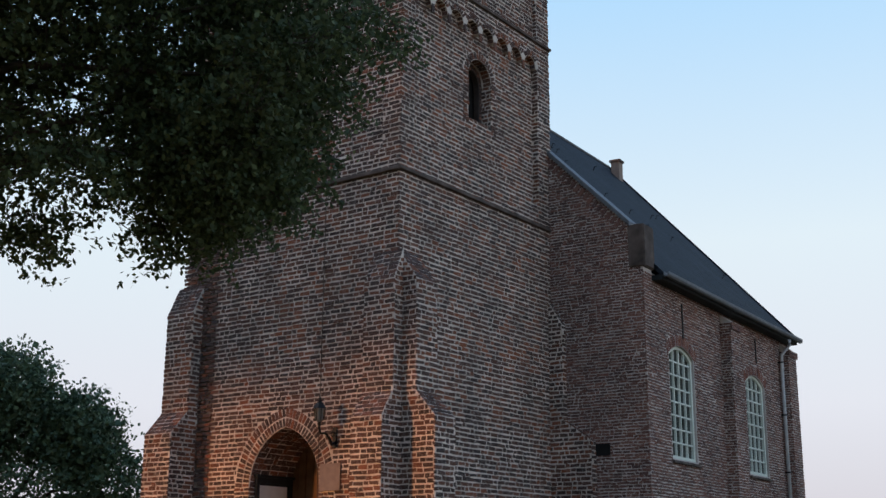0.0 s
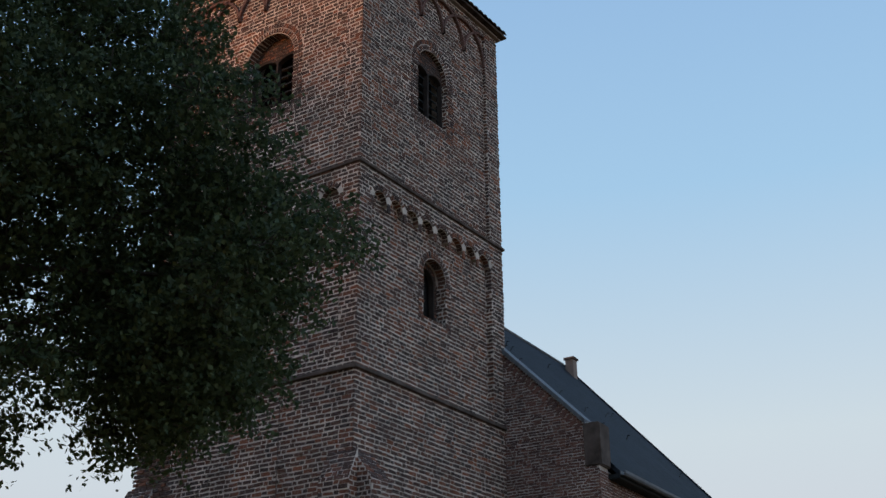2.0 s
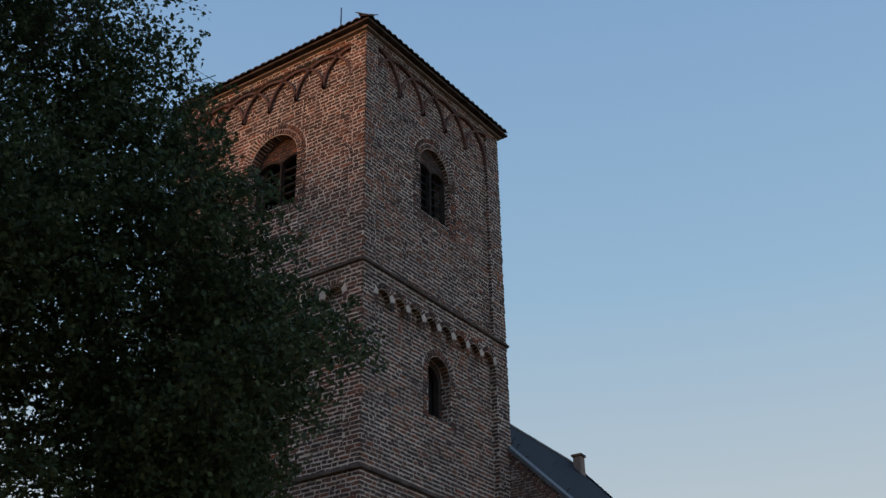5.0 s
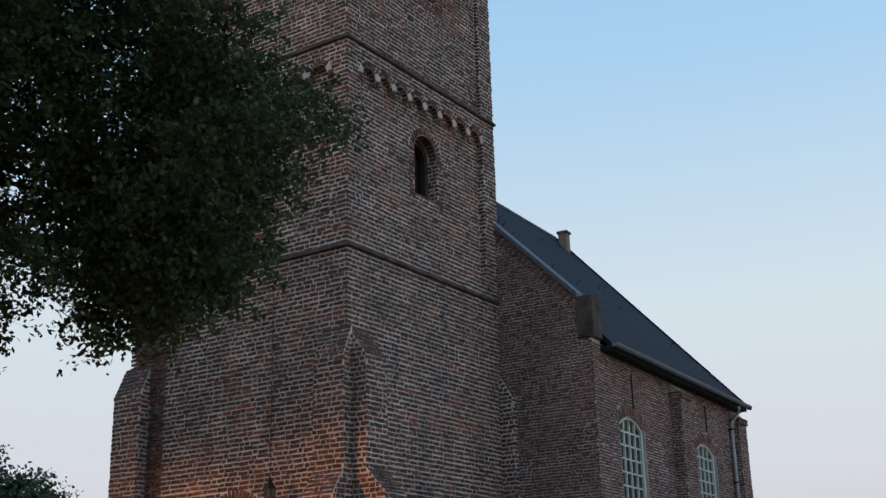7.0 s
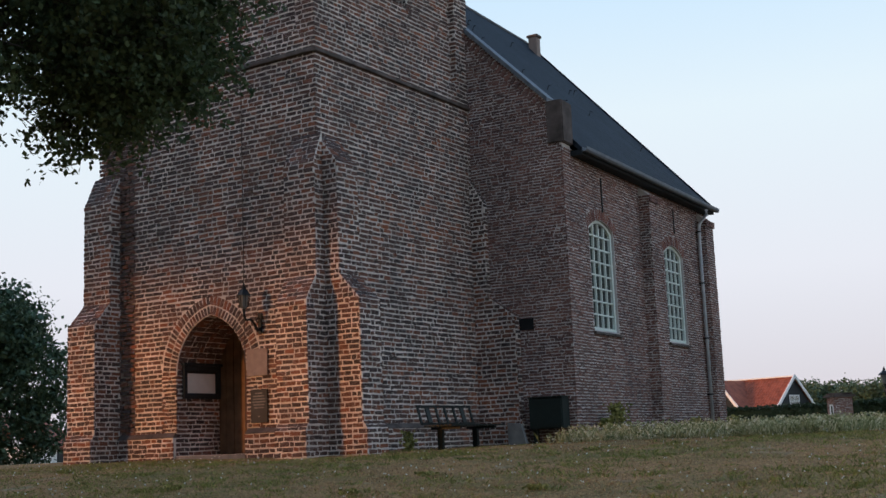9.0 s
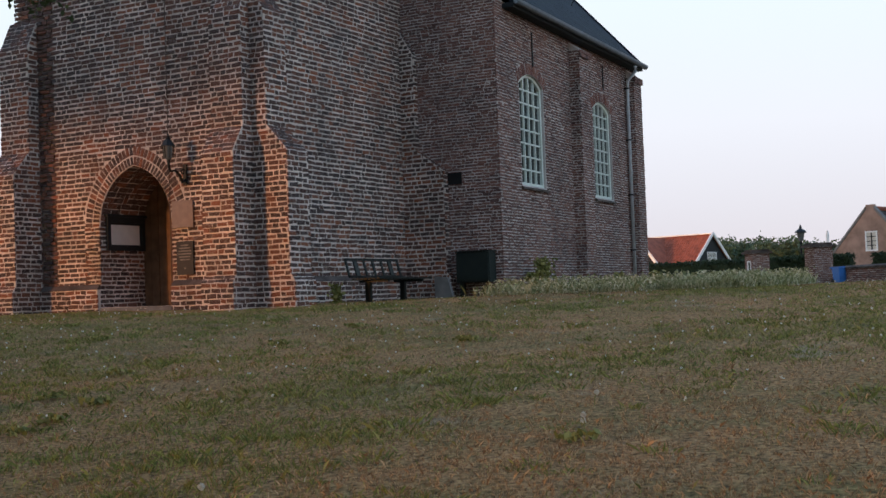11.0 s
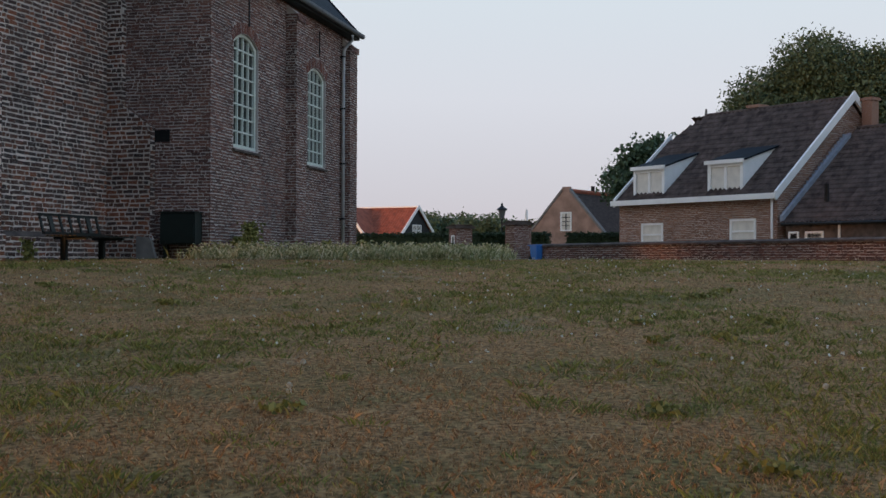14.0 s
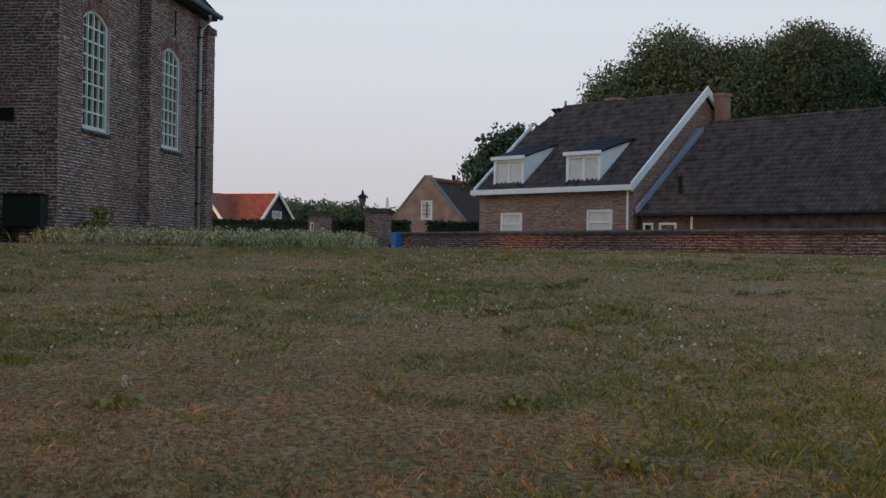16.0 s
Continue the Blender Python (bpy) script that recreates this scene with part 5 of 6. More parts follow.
# ---- houses ----
def pantiles(name, o, u, v, w, h, mat, parent, label="", pitch=0.3, course=0.36, cut=None):
    """A slope of wavy tiles: o its lower corner, u along the eave, v up the slope."""
    o, u, v = Vector(o), Vector(u).normalized(), Vector(v).normalized()
    n = u.cross(v)
    if n.z < 0:
        n = -n
    nu, nv = max(2, round(w / pitch)) * 4, max(1, round(h / course))
    vs, fs = [], []
    for r in range(nv):
        for lift, vv in ((0.022, r / nv), (0.0, (r + 1) / nv)):
            for i in range(nu + 1):
                vs.append(o + u * (w * i / nu) + v * (h * vv) + n * (0.04 * math.sin(i / 4 * 2 * math.pi) + 0.04 + lift))
    for r in range(nv):
        for k in (0, 1):
            if k == 1 and r == nv - 1:
                continue
            b0, b1 = (r * 2 + k) * (nu + 1), (r * 2 + k + 1) * (nu + 1)
            for i in range(nu):
                if cut and not inside(cut, w * (i + 0.5) / nu, h * (r + 0.5) / nv):
                    continue
                fs.append((b0 + i, b0 + i + 1, b1 + i + 1, b1 + i))
    return raw(name, vs, fs, mat, parent, label)


def house_window(parent, x, y, z0, w, h, split=1, transom=None, mat=white, fill=blind):
    ob = part("window", wall_panel((x, y - 0.03, 0), (1, 0, 0), (0, -1, 0), rect(0, z0, w, z0 + h), [rect(0.09, z0 + 0.09, w - 0.09, z0 + h - 0.08)], 0.1), mat, parent)
    part("pane", boxed(x + 0.05, y + 0.02, z0 + 0.05, x + w - 0.05, y + 0.04, z0 + h - 0.05), fill, ob)
    for k in range(1, split):
        part("mullion", boxed(x + w * k / split - 0.035, y - 0.02, z0 + 0.06, x + w * k / split + 0.035, y + 0.03, z0 + h - 0.06), mat, ob)
    if transom:
        part("transom", boxed(x + 0.06, y - 0.02, z0 + transom, x + w - 0.06, y + 0.03, z0 + transom + 0.08), mat, ob)
    part("window_sill", boxed(x - 0.05, y - 0.1, z0 - 0.06, x + w + 0.05, y + 0.02, z0), mat, ob)
    return ob


house = base("house", pose(36.6, -8.0, 0, 0, 0, -128.8), "brown brick house with dark tiled roof, white bargeboards and two dormers", "house")
HL, HS, HE, HA = 8.95, 4.75, 2.7, 6.75
part("wall", wall_panel((0, 0, 0), (1, 0, 0), (0, -1, 0), rect(0, -0.6, HL, HE), [rect(1.4, 0.66, 2.72, 1.62), rect(6.52, 0.7, 7.87, 1.68)], 0.3), mortar_dark, house)
q = Masonry()
q.field((0, 0, 0), (1, 0, 0), (0, -1, 0), 0, HL, -0.1, HE, 0.075, 0.3, 0.012, lose=[rect(1.38, 0.6, 2.74, 1.64), rect(6.5, 0.64, 7.89, 1.7)], proud=0.008)
gab = [(0, -0.6), (HS * 2, -0.6), (HS * 2, HE), (HS, HA - 0.12), (0, HE)]
for x, sgn in ((HL, 1), (0.0, -1)):
    g_ = gab if sgn > 0 else [(0, -0.6), (HS * 2, -0.6), (HS * 2, HE), (HS * 1.34, 5.4), (HS * 0.66, 5.4), (0, HE)]
    part("gable_wall", wall_panel((x, 0.3 if sgn < 0 else 0.3, 0), (0, 1, 0), (sgn, 0, 0), [(max(0, a - 0.3), z) for a, z in g_], [], 0.3), mortar_dark, house)
    q.field((x, 0, 0), (0, 1, 0), (sgn, 0, 0), 0, HS * 2, 0, HA - 0.12, 0.075, 0.3, 0.012, keep=g_, proud=0.008)
raw("brickwork", q.v, q.f, brown_brick, house, "rows of brown brick", "stuff")
part("wall", boxed(0, HS * 2 - 0.3, -0.6, HL, HS * 2, HE), mortar_dark, house)
sl = Vector((0, HS, HA - HE))
hl = sl.length
pantiles("roof_slope", (-0.12, -0.25, HE - 0.12), (1, 0, 0), sl, HL + 0.3, hl + 0.3, dark_tile, house, "dark grey-brown pantile slope", pitch=0.26, cut=[(0, 0), (HL + 0.3, 0), (HL + 0.3, hl + 0.4), (1.15, hl + 0.4), (0, hl * 0.72)])
pantiles("roof_slope", (HL + 0.18, HS * 2 + 0.25, HE - 0.12), (-1, 0, 0), (0, -HS, HA - HE), HL + 0.3, hl + 0.3, dark_tile, house)
part("roof_hip", prism([(-0.15, HS * 0.66, 5.45), (-0.15, HS * 1.34, 5.45), (1.0, HS, HA + 0.08)], (0.12, 0, -0.1)), dark_tile, house)
part("ridge", tube([(0.9, HS, HA + 0.1), (HL + 0.1, HS, HA + 0.1)], 0.09, 8), dark_tile, house)
part("finial", tube([(0.9, HS, HA), (0.9, HS, HA + 0.42)], [0.09, 0.04], 8), sandstone, house)
up_ = sl.normalized()
for x, frac in ((HL + 0.1, 1.0), (-0.12, 0.72)):
    for s_ in (0, 1):
        y0, y1 = (-0.3, HS * frac + 0.02) if s_ == 0 else (HS * 2 + 0.3, HS * (2 - frac) - 0.02)
        z0, z1 = HE - 0.2, HE - 0.2 + (abs(y1 - y0)) * (HA - HE) / HS + 0.04
        part("bargeboard", prism([(x, y0, z0 - 0.12), (x, y1, z1 - 0.12), (x, y1, z1 + 0.26), (x, y0, z0 + 0.26)], (0.1, 0, 0)), white, house, "white painted bargeboard")
part("fascia", boxed(-0.2, -0.42, HE - 0.26, HL + 0.22, -0.28, HE - 0.03, bevel=0.01), white, house, "white gutter board")
part("downpipe", tube([(HL - 0.2, -0.1, HE - 0.2), (HL - 0.2, -0.08, -0.2)], 0.05, 8), white, house)
house_window(house, 1.4, 0.0, 0.66, 1.32, 0.96, 1, 0.42)
house_window(house, 6.52, 0.0, 0.7, 1.35, 0.98, 1, 0.44)
for x0 in (0.78, 5.2):
    dm = new("dormer")
    dm.parent = house
    dm.matrix_local = pose(x0, 0.1, HE + 0.0)
    wv, hv = 1.92, 1.4
    part("dormer_front", wall_panel((0, 0, 0), (1, 0, 0), (0, -1, 0), rect(0, 0, wv, hv), [rect(0.16, 0.14, wv - 0.16, hv - 0.2)], 0.12), white, dm)
    part("pane", boxed(0.1, 0.06, 0.1, wv - 0.1, 0.08, hv - 0.1), blind, dm)
    part("mullion", boxed(wv / 2 - 0.06, 0.01, 0.12, wv / 2 + 0.06, 0.1, hv - 0.18), white, dm)
    dl = 2.35
    for x in (0.0, wv - 0.06):
        part("cheek", prism([(x, 0.1, 0.0), (x, 0.1, hv), (x, dl, hv + 0.74), (x, dl - 0.1, hv + 0.7)], (0.06, 0, 0)), white, dm, "pale dormer cheek")
    part("dormer_roof", prism([(-0.08, -0.06, hv), (-0.08, -0.06, hv + 0.05), (-0.08, dl, hv + 0.8), (-0.08, dl, hv + 0.72)], (wv + 0.16, 0, 0)), slate, dm)
    part("dormer_fascia", boxed(-0.1, -0.12, hv - 0.08, wv + 0.1, -0.06, hv + 0.08), white, dm)
for x, y, z0, z1, w_ in ((3.4, HS + 0.3, 6.2, 7.1, 0.62), (HL + 0.25, HS + 0.6, 4.6, 6.85, 0.5)):
    ch = part("chimney", boxed(x, y - w_ / 2, z0, x + w_, y + w_ / 2, z1, bevel=0.02), brown_brick, house, "orange-brown brick chimney")
    part("chimney_top", boxed(x - 0.05, y - w_ / 2 - 0.05, z1 - 0.14, x + w_ + 0.05, y + w_ / 2 + 0.05, z1 - 0.02), brown_brick, ch)

barn = base("barn", pose(36.6, -8.0, 0, 0, 0, -128.8), "long low barn with a large dark tiled roof beside the house", "barn")
BE, BA, BX, BL = 1.5, 5.45, HL + 0.32, 24.0
part("wall", boxed(BX, 0.12, -0.6, BX + BL, 0.4, BE), weather, barn)
part("wall", boxed(BX, HS * 2 - 0.4, -0.6, BX + BL, HS * 2 - 0.1, BE), weather, barn)
part("gable_wall", wall_panel((BX + BL, 0.4, 0), (0, 1, 0), (1, 0, 0), [(0, -0.6), (HS * 2 - 0.8, -0.6), (HS * 2 - 0.8, BE), (HS - 0.4, BA - 0.1), (0, BE)], [], 0.3), nave_mat, barn)
bs = Vector((0, HS, BA - BE))
pantiles("roof_slope", (BX - 0.05, -0.1, BE - 0.05), (1, 0, 0), bs, BL + 0.2, bs.length + 0.12, dark_tile, barn, "large slope of dark wavy pantiles", pitch=0.22, course=0.3)
pantiles("roof_slope", (BX + BL, HS * 2 + 0.1, BE - 0.05), (-1, 0, 0), (0, -HS, BA - BE), BL + 0.2, bs.length + 0.12, dark_tile, barn, pitch=0.22, course=0.3)
part("ridge", tube([(BX, HS, BA + 0.08), (BX + BL, HS, BA + 0.08)], 0.09, 8), dark_tile, barn)
part("gutter", tube([(BX, -0.17, BE - 0.08), (BX + BL, -0.17, BE - 0.08)], 0.06, 8), iron, barn)
house_window(barn, BX + 0.15, 0.1, 0.55, 0.5, 0.58)
house_window(barn, BX + 0.95, 0.1, 0.55, 0.85, 0.58)
part("downpipe", tube([(BX + 2.55, 0.05, BE - 0.1), (BX + 2.55, 0.05, -0.2)], 0.05, 8), white, barn)
part("vent_pipe", tube([(BX + 1.35, 0.9, 2.2), (BX + 1.35, 0.9, 3.0)], 0.09, 8), iron, barn)
for i in range(22):
    k = i / 22
    y, z = 0.1 + k * (HS - 0.8), BE + 0.22 + k * (BA - BE - 0.5)
    part("flashing_step", boxed(BX - 0.13, y, z, BX - 0.1, y + 0.3, z + 0.24), lead, barn, "blue-grey lead flashing")
part("flashing", prism([(BX - 0.12, -0.1, BE + 0.02), (BX - 0.12, HS - 0.5, BA - 0.36), (BX - 0.12, HS - 0.5, BA - 0.14), (BX - 0.12, -0.1, BE + 0.26)], (0.16, 0, 0)), lead, barn, "blue-grey lead flashing")

brown = base("cottage", pose(64.0, -0.75, 0, 0, 0, -17.5), "brown brick cottage gable with a dark thatched roof", "cottage")
gb = [(-3.9, -1.5), (3.9, -1.5), (3.9, 0.6), (0.28, 4.72), (0.28, 5.05), (-0.28, 5.05), (-0.28, 4.72), (-3.9, 0.6)]
part("gable_wall", wall_panel((0, 0, 0), (0, 1, 0), (-1, 0, 0), gb, [rect(-0.45, 1.98, 0.4, 3.3)], 0.3), cottage_brick, brown)
for s_ in (1, -1):
    part("verge", prism([(-0.06, s_ * 0.3, 4.7), (-0.06, s_ * 3.95, 0.55), (-0.06, s_ * 3.95, 0.75), (-0.06, s_ * 0.3, 4.92)], (0.4, 0, 0)), sandstone, brown)
    roof_plane("roof_slope", [(0.3, s_ * 4.2, 0.25), (14, s_ * 4.2, 0.25), (14, 0, 4.75), (0.3, 0, 4.75)], thatch, brown, 0.25)
part("wall", boxed(0.3, -3.7, -1.5, 13.5, 3.7, 0.6), cottage_brick, brown)
part("ridge", tube([(0.3, 0, 4.8), (14, 0, 4.8)], 0.16, 8), red_tile, brown, "reddish ridge tiles")
part("chimney_pot", tube([(4.2, 0, 4.8), (4.2, 0, 5.3)], 0.14, 8), iron, brown)
cw = new("window")
cw.parent = brown
part("window_frame", wall_panel((-0.05, 0, 0), (0, 1, 0), (-1, 0, 0), rect(-0.45, 1.98, 0.4, 3.3), [rect(-0.35, 2.07, 0.3, 3.2)], 0.1), white, cw)
part("pane", boxed(0.02, -0.4, 2.0, 0.05, 0.36, 3.25), blind, cw)
for z in (2.34, 2.62, 2.92):
    part("glazing_bar", boxed(-0.04, -0.36, z, 0.02, 0.31, z + 0.04), black_wood, cw)
part("glazing_bar", boxed(-0.04, -0.05, 2.07, 0.02, 0.0, 3.2), black_wood, cw)

red = base("red_roofed_house", pose(91.5, 18.3, -0.1, 0, 0, -13), "black timber house with orange-red tiled roof and white bargeboards", "house")
rg = [(-4.0, -1.5), (4.0, -1.5), (4.0, 1.6), (0, 5.0), (-4.0, 1.6)]
part("gable_wall", wall_panel((0, 0, 0), (1, 0, 0), (0, -1, 0), rg, [], 0.3), black_wood, red)
part("wall", boxed(-4.0, 0.3, -1.5, 4.0, 9.0, 1.6), black_wood, red)
rv = Vector((4.3, 0, 3.65))
pantiles("roof_slope", (-4.3, 9.2, 1.38), (0, -1, 0), rv, 9.4, rv.length, red_tile, red, "orange-red pantile slope", 0.3, 0.4)
pantiles("roof_slope", (4.3, -0.2, 1.38), (0, 1, 0), (-4.3, 0, 3.65), 9.4, rv.length, red_tile, red, "", 0.3, 0.4)
for s_ in (1, -1):
    part("bargeboard", prism([(s_ * 4.4, -0.25, 1.2), (0, -0.25, 4.95), (0, -0.25, 5.3), (s_ * 4.4, -0.25, 1.6)], (0, 0.1, 0)), white, red, "white bargeboard")
part("ridge_board", boxed(-0.2, -0.2, 5.05, 0.2, 9.0, 5.16), white, red)
house_window(red, -0.9, -0.02, 2.2, 1.7, 1.2, 2, 0.6)
part("wing_gable", wall_panel((-5.0, 0, 0), (0, 1, 0), (-1, 0, 0), [(2.9, -1.5), (7.1, -1.5), (7.1, 2.2), (5.0, 5.0), (2.9, 2.2)], [], 0.3), black_wood, red)
for s_ in (1, -1):
    part("bargeboard", prism([(-5.1, 5 + s_ * 2.4, 1.9), (-5.1, 5, 5.0), (-5.1, 5, 5.35), (-5.1, 5 + s_ * 2.4, 2.35)], (0.1, 0, 0)), white, red)
    roof_plane("wing_roof", [(-5.0, 5 + s_ * 2.5, 1.9), (0, 5 + s_ * 2.5, 1.9), (0, 5, 5.0), (-5.0, 5, 5.0)], red_tile, red, 0.12)
part("wing_window", boxed(-5.08, 4.4, 1.9, -5.02, 5.2, 2.9), white, red)
cot = base("far_cottage", pose(24.5, 41.5, 0, 0, 0, 30), "small white cottage with red roof beyond the trees", "cottage")
part("wall", boxed(-4, -3, -1, 4, 3, 0.9), white, cot)
for s_ in (1, -1):
    roof_plane("roof_slope", [(-4.3, s_ * 3.3, 0.8), (4.3, s_ * 3.3, 0.8), (4.3, 0, 2.6), (-4.3, 0, 2.6)], red_tile, cot)
part("window", boxed(-1, -3.05, 0.0, 0, -3.01, 0.7), black_wood, cot)

post = base("street_lantern", pose(41.8, -1.3, -0.3), "black cast-iron street lantern post beyond the hedge", "street lamp")
part("pole", lathe([(0.09, 0.0), (0.09, 0.5), (0.05, 0.6), (0.045, 2.3), (0.07, 2.35), (0.03, 2.4)], 10), iron, post)
part("lamp_glass", lathe([(0.1, 2.4), (0.12, 2.42), (0.2, 2.82), (0.18, 2.83)], 6), lamp_glass, post)
part("lamp_hood", lathe([(0.3, 2.82), (0.26, 2.9), (0.1, 3.02), (0.06, 3.06), (0.07, 3.1), (0.01, 3.24)], 6), iron, post)
pole = base("white_pole", pose(49.9, -0.9, -0.3), "slim white pole beyond the churchyard", "pole")
part("shaft", lathe([(0.09, 0), (0.09, 2.9), (0.05, 3.2)], 8), white, pole)
for x, y, r in ((22.3, -3.1, 0.42),):
    bm = bmesh.new()
    bmesh.ops.create_icosphere(bm, subdivisions=2, radius=r)
    for v in bm.verts:
        v.co *= 1 + 0.25 * noise.noise(v.co * 3 + Vector((x, y, 0)))
        v.co.z *= 0.75
    part("stone", bm, sandstone, base("boulder", pose(x, y, 0.25 if x < 30 else 0.55), "rounded pale grey boulder", "boulder"), smooth=True)

# ---- lawn: blades, flowers and tall weeds ----
rs = np.random.RandomState(11)


def polar(n, r0, r1, a0, a1, power=1.6):
    r = r0 + (r1 - r0) * rs.random(n) ** power
    a = np.radians(rs.uniform(a0, a1, n))
    return -19.0 + r * np.cos(a), -15.0 + r * np.sin(a)


def clear(x, y):
    """True outside the walls of the church."""
    ok = np.ones(len(x), bool)
    for a0, b0, a1, b1 in ((-0.8, -1.1, 7, 7.5), (6, -2.6, 22, 9)):
        ok &= ~((x > a0) & (x < a1) & (y > b0) & (y < b1))
    return ok


def blade_mesh(name, x, y, h, wd_, lean_, mat, label):
    n = len(x)
    z = np.array([ground_z(a, b) for a, b in zip(x, y)])
    t = rs.uniform(0, 2 * np.pi, n)
    lean = lean_ * h[:, None]
    p = np.stack([x, y, z - 0.01], 1)
    s = np.stack([np.cos(t), np.sin(t), np.zeros(n)], 1) * (wd_ * (1 + np.hypot(x + 19, y + 15) / 12))[:, None]
    tip = p + np.stack([lean[:, 0], lean[:, 1], h], 1)
    mid = p + np.stack([lean[:, 0] * 0.3, lean[:, 1] * 0.3, h * 0.6], 1)
    quads(name, np.stack([p - s, p + s, mid + s * 0.8, tip], 1), mat, None, label, "stuff")["category"] = "grass"


def dryness(a, b):
    return noise.noise((a * 0.28, b * 0.28, 3)) + 0.6 * noise.noise((a * 1.1, b * 1.1, 7)) + 0.3 * noise.noise((a * 3.1, b * 3.1, 2))


def blades(name, n, mat, lo, hi, wd_, label, dry):
    x1, y1 = polar(n * 6 // 42, 4.2, 27, -15, 62, 1.1)
    x2, y2 = polar(n // 42, 0.8, 22, 62, 344, 1.2)
    x, y = np.concatenate([x1, x2]), np.concatenate([y1, y2])
    x = np.repeat(x, 6) + rs.normal(size=len(x) * 6) * 0.035
    y = np.repeat(y, 6) + rs.normal(size=len(y) * 6) * 0.035
    ok = clear(x, y)
    x, y = x[ok], y[ok]
    keep = np.array([(dryness(a, b) + rs.normal() * 0.26 > -0.1) == dry for a, b in zip(x, y)])
    x, y = x[keep], y[keep]
    n = len(x)
    h = rs.uniform(lo, hi, n) * (1 + 0.9 * (rs.random(n) < 0.04))
    blade_mesh(name, x, y, h, wd_, rs.normal(size=(n, 2)) * 0.45, mat, label)


def tufts(name, n, per, mat, lo, hi, reach, wd_, label, dry):
    """Clumps that stand above the mown grass, blades fanning outwards."""
    x, y = polar(n, 5.5, 25, -15, 62, 1.0)
    keep = np.array([(dryness(a, b) + rs.normal() * 0.35 > 0.05) == dry for a, b in zip(x, y)]) & clear(x, y)
    x, y = x[keep], y[keep]
    size = rs.uniform(0.5, 1.2, len(x))
    sx, sy, sz = np.repeat(x, per), np.repeat(y, per), np.repeat(size, per)
    off = rs.normal(size=(len(sx), 2)) * (reach * sz)[:, None]
    h = rs.uniform(lo, hi, len(sx)) * sz
    blade_mesh(name, sx + off[:, 0], sy + off[:, 1], h, wd_, off / (reach * sz)[:, None] * 0.45 + rs.normal(size=off.shape) * 0.25, mat, label)


blades("grass", 430000, blade_green, 0.018, 0.05, 0.0016, "short green grass blades", False)
blades("dry_grass", 430000, blade_dry, 0.01, 0.034, 0.0014, "dry brown grass blades", True)
tufts("grass_tufts", 3000, 42, blade_lush, 0.02, 0.065, 0.055, 0.0016, "taller dark green tufts in the lawn", False)
tufts("straw_tufts", 1400, 60, blade_straw, 0.015, 0.045, 0.09, 0.0013, "pale straw tufts in the dry lawn", True)

# white clover heads scattered on the lawn
x, y = polar(1200, 9, 36, -18, 64, 0.8)
c = np.array([(a, b, ground_z(a, b) + rs.uniform(0.03, 0.08)) for a, b in zip(x, y)])
quads("clover_flowers", leaf_cloud(rs, np.repeat(c, 5, 0) + rs.normal(size=(len(c) * 5, 3)) * 0.005, 0.024), petal, None, "small white clover heads in the grass", "stuff")["category"] = "flowers"


def dandelion(x, y, r, h):
    d = base("dandelion", pose(x, y, ground_z(x, y)), "white dandelion clock on a thin stem in the lawn", "flower", "dandelions on the lawn")
    part("stem", tube([(0, 0, -0.02), (0.01, 0, h * 0.6), (0.0, 0.01, h)], 0.003, 5), blade_green, d)
    g = np.random.RandomState(4)
    v = g.normal(size=(160, 3))
    v /= np.linalg.norm(v, axis=1)[:, None]
    quads("seed_head", leaf_cloud(g, v * r * 0.75 + np.array((0, 0, h + r * 0.6)), r * 0.6), petal, d)
    return d


d0 = dandelion(-11.7, -12.06, 0.022, 0.09)
for i, (x, y) in enumerate(zip(*polar(44, 2.5, 14, -180, 180, 0.8))):
    copy_thing(d0, pose(x, y, ground_z(x, y), rs.uniform(-12, 12), rs.uniform(-12, 12), rs.uniform(0, 360)))
copy_thing(d0, pose(-11.62, -12.0, ground_z(-11.6, -12) - 0.05, 8, -14, 40))

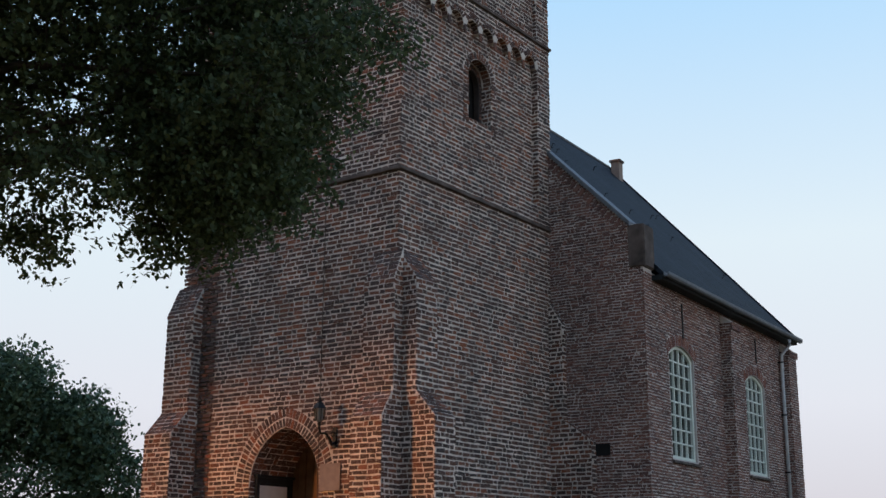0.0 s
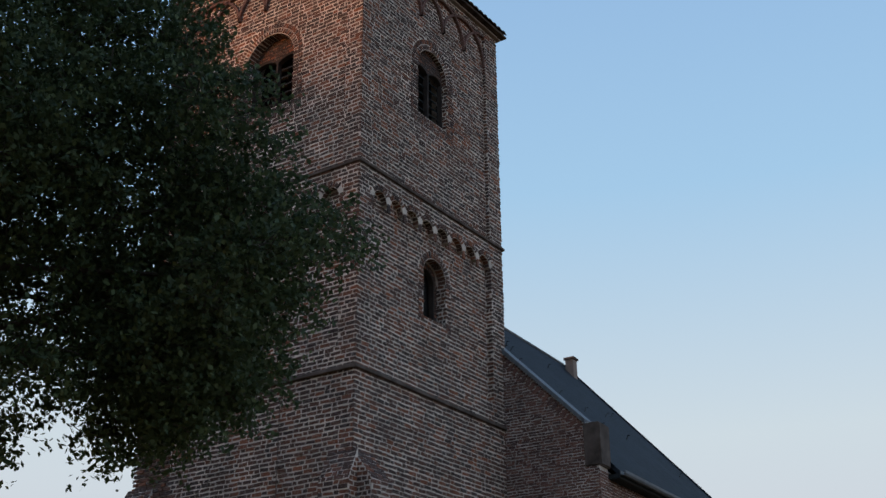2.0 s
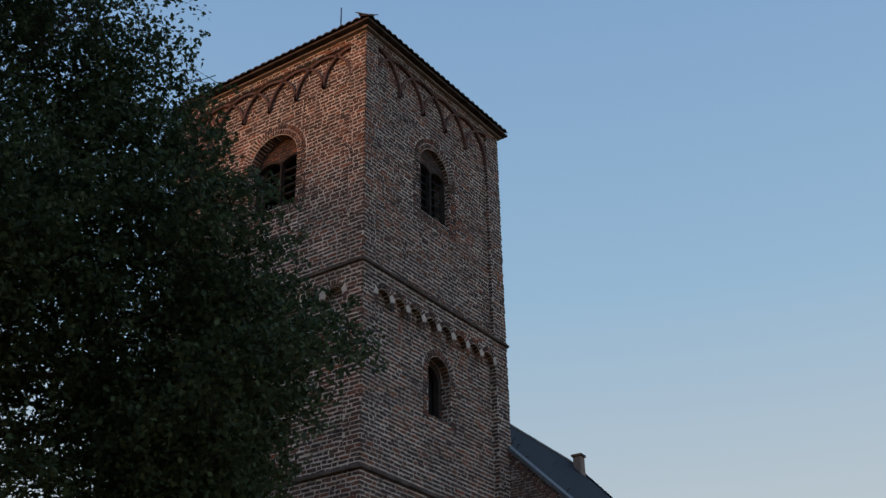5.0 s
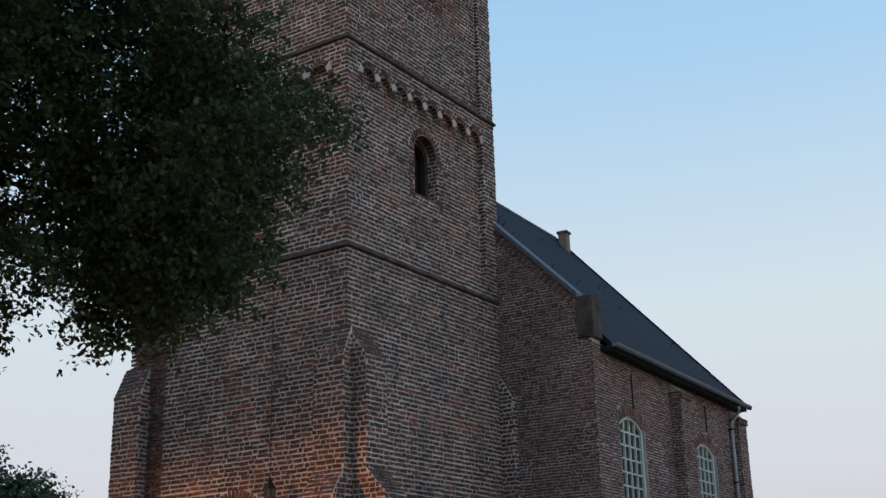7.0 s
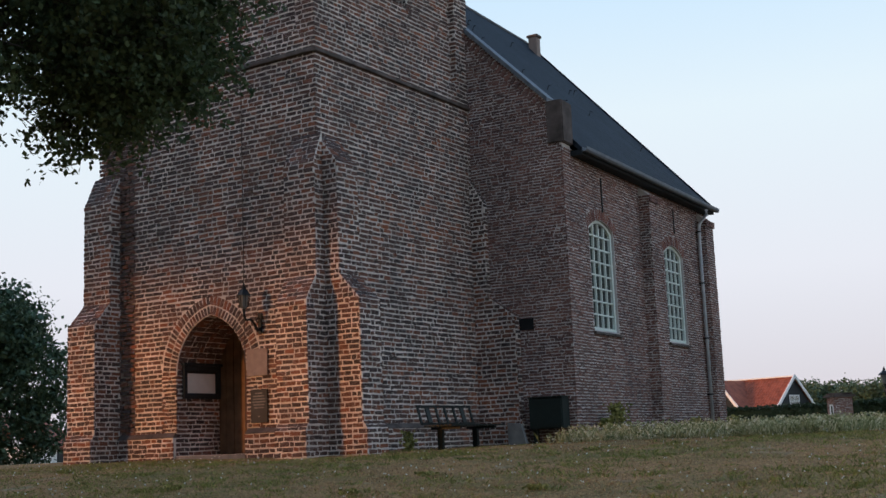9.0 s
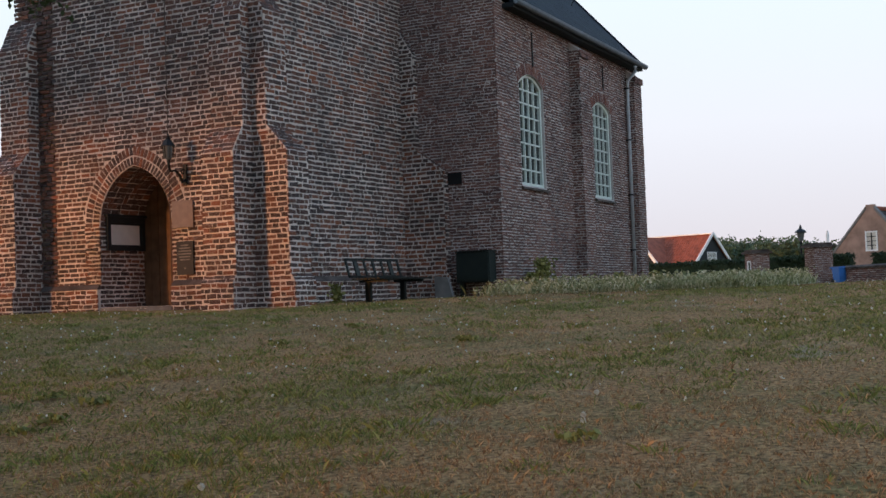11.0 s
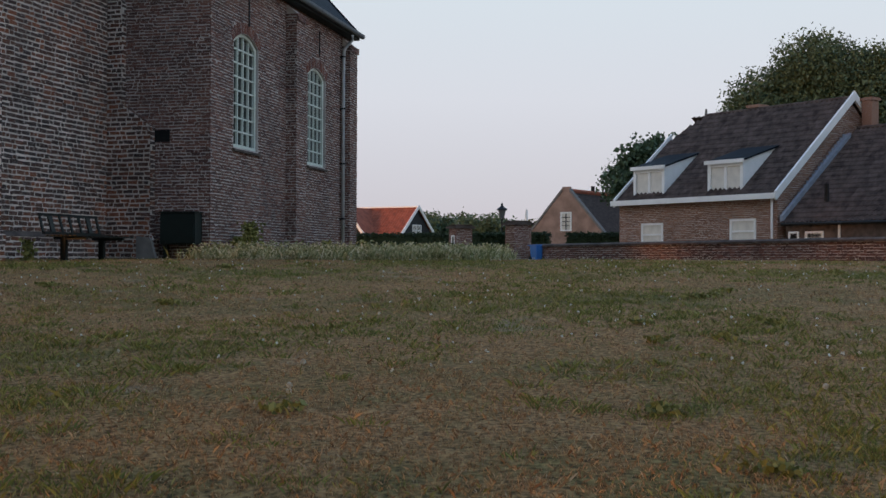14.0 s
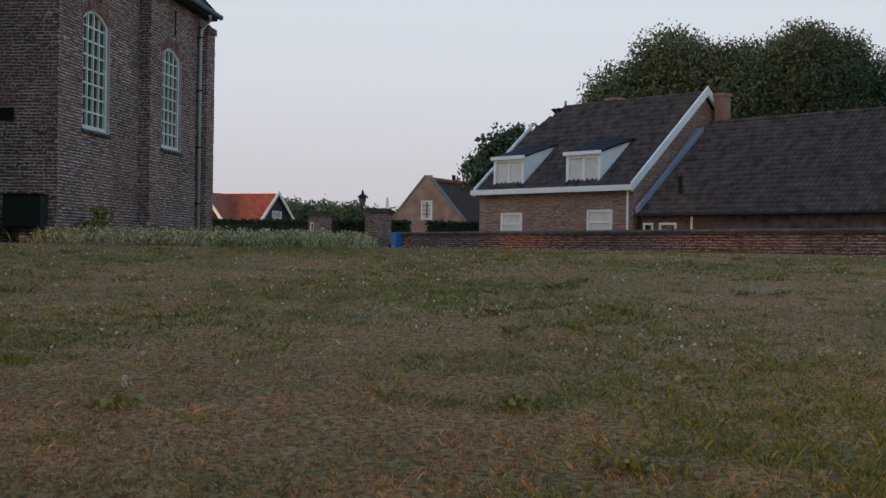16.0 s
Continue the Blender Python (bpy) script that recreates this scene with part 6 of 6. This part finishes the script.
area = [(3.2, -3.3), (4.2, -6.5), (5.0, -8.9), (9, -9.0), (23, -5.6), (22, -2.6), (8, -3.0)]
pts = []
while len(pts) < 5200:
    x, y = rs.uniform(3, 23), rs.uniform(-9.2, -2.5)
    if inside(area, x, y) and noise.noise((x * 0.6, y * 0.6, 1)) + rs.normal() * 0.3 > -0.25:
        pts.append((x, y))
cl = []
for x, y in pts:
    h = rs.uniform(0.12, 0.42)
    k = rs.randint(7, 13)
    b = np.array((x, y, ground_z(x, y)))
    f = rs.random((k, 1))
    cl.append(b + np.hstack([rs.normal(size=(k, 2)) * 0.05, f * h]))
quads("wild_flowers", leaf_cloud(rs, np.vstack(cl), 0.062, -0.6), weed_mat, None, "pale yellow-green wild plants along the church wall", "stuff")["category"] = "weeds"
px, py = np.array(pts[:3000]).T
px, py = np.repeat(px, 9) + rs.normal(size=len(px) * 9) * 0.09, np.repeat(py, 9) + rs.normal(size=len(py) * 9) * 0.09
blade_mesh("wild_stalks", px, py, rs.uniform(0.06, 0.3, len(px)), 0.0009, rs.normal(size=(len(px), 2)) * 0.3, weed_mat, "pale upright stalks of the wild plants along the wall")
for x, y, h, k in ((7.6, -2.95, 0.85, 500), (1.1, -1.3, 0.4, 160), (6.6, -3.1, 0.5, 260), (13.5, -2.6, 0.55, 240), (17.2, -2.4, 0.6, 240)):
    g = base("weed_clump", pose(x, y, ground_z(x, y)), "green leafy weeds growing at the foot of the wall", "weeds")
    v = rs.normal(size=(k, 3)) * np.array((0.22, 0.12, 0)) * h + np.hstack([np.zeros((k, 2)), rs.random((k, 1)) * h])
    quads("foliage", leaf_cloud(rs, v, 0.1, -0.8), blade_green, g)

# ---- single bricks of the west wall round the door ----
picked = [p for p in near.picked if p[0].z < 2.6 and p[0].y < 5.6]
far_ = Masonry()
for ctr, u, n, la, lz in picked[300:] + [p for p in near.picked if not (p[0].z < 2.6 and p[0].y < 5.6)]:
    far_.block(ctr, u, Vector((0, 0, 1)), n, la, lz, 0.008)
raw("brickwork", far_.v + [], far_.f, brick_mat, tower, kind="stuff")
single_bricks(picked[:300], tower, brick_one)

# worn bare spots and leafy rosettes in the lawn
for i, (x, y) in enumerate(zip(*polar(34, 6, 24, -14, 60, 0.9))):
    if x > -1.5 and y > -2.5:
        continue
    g = base("weed_rosette", pose(x, y, ground_z(x, y)), "low rosette of broad green weed leaves in the lawn", "weeds", "rosettes in the lawn")
    k = 60
    a = rs.uniform(0, 2 * np.pi, k)
    r = rs.uniform(0.02, 0.16, k)
    v = np.stack([r * np.cos(a), r * np.sin(a), 0.015 + rs.random(k) * 0.05], 1)
    quads("leaves", leaf_cloud(rs, v, 0.055, -0.2), blade_green, g)
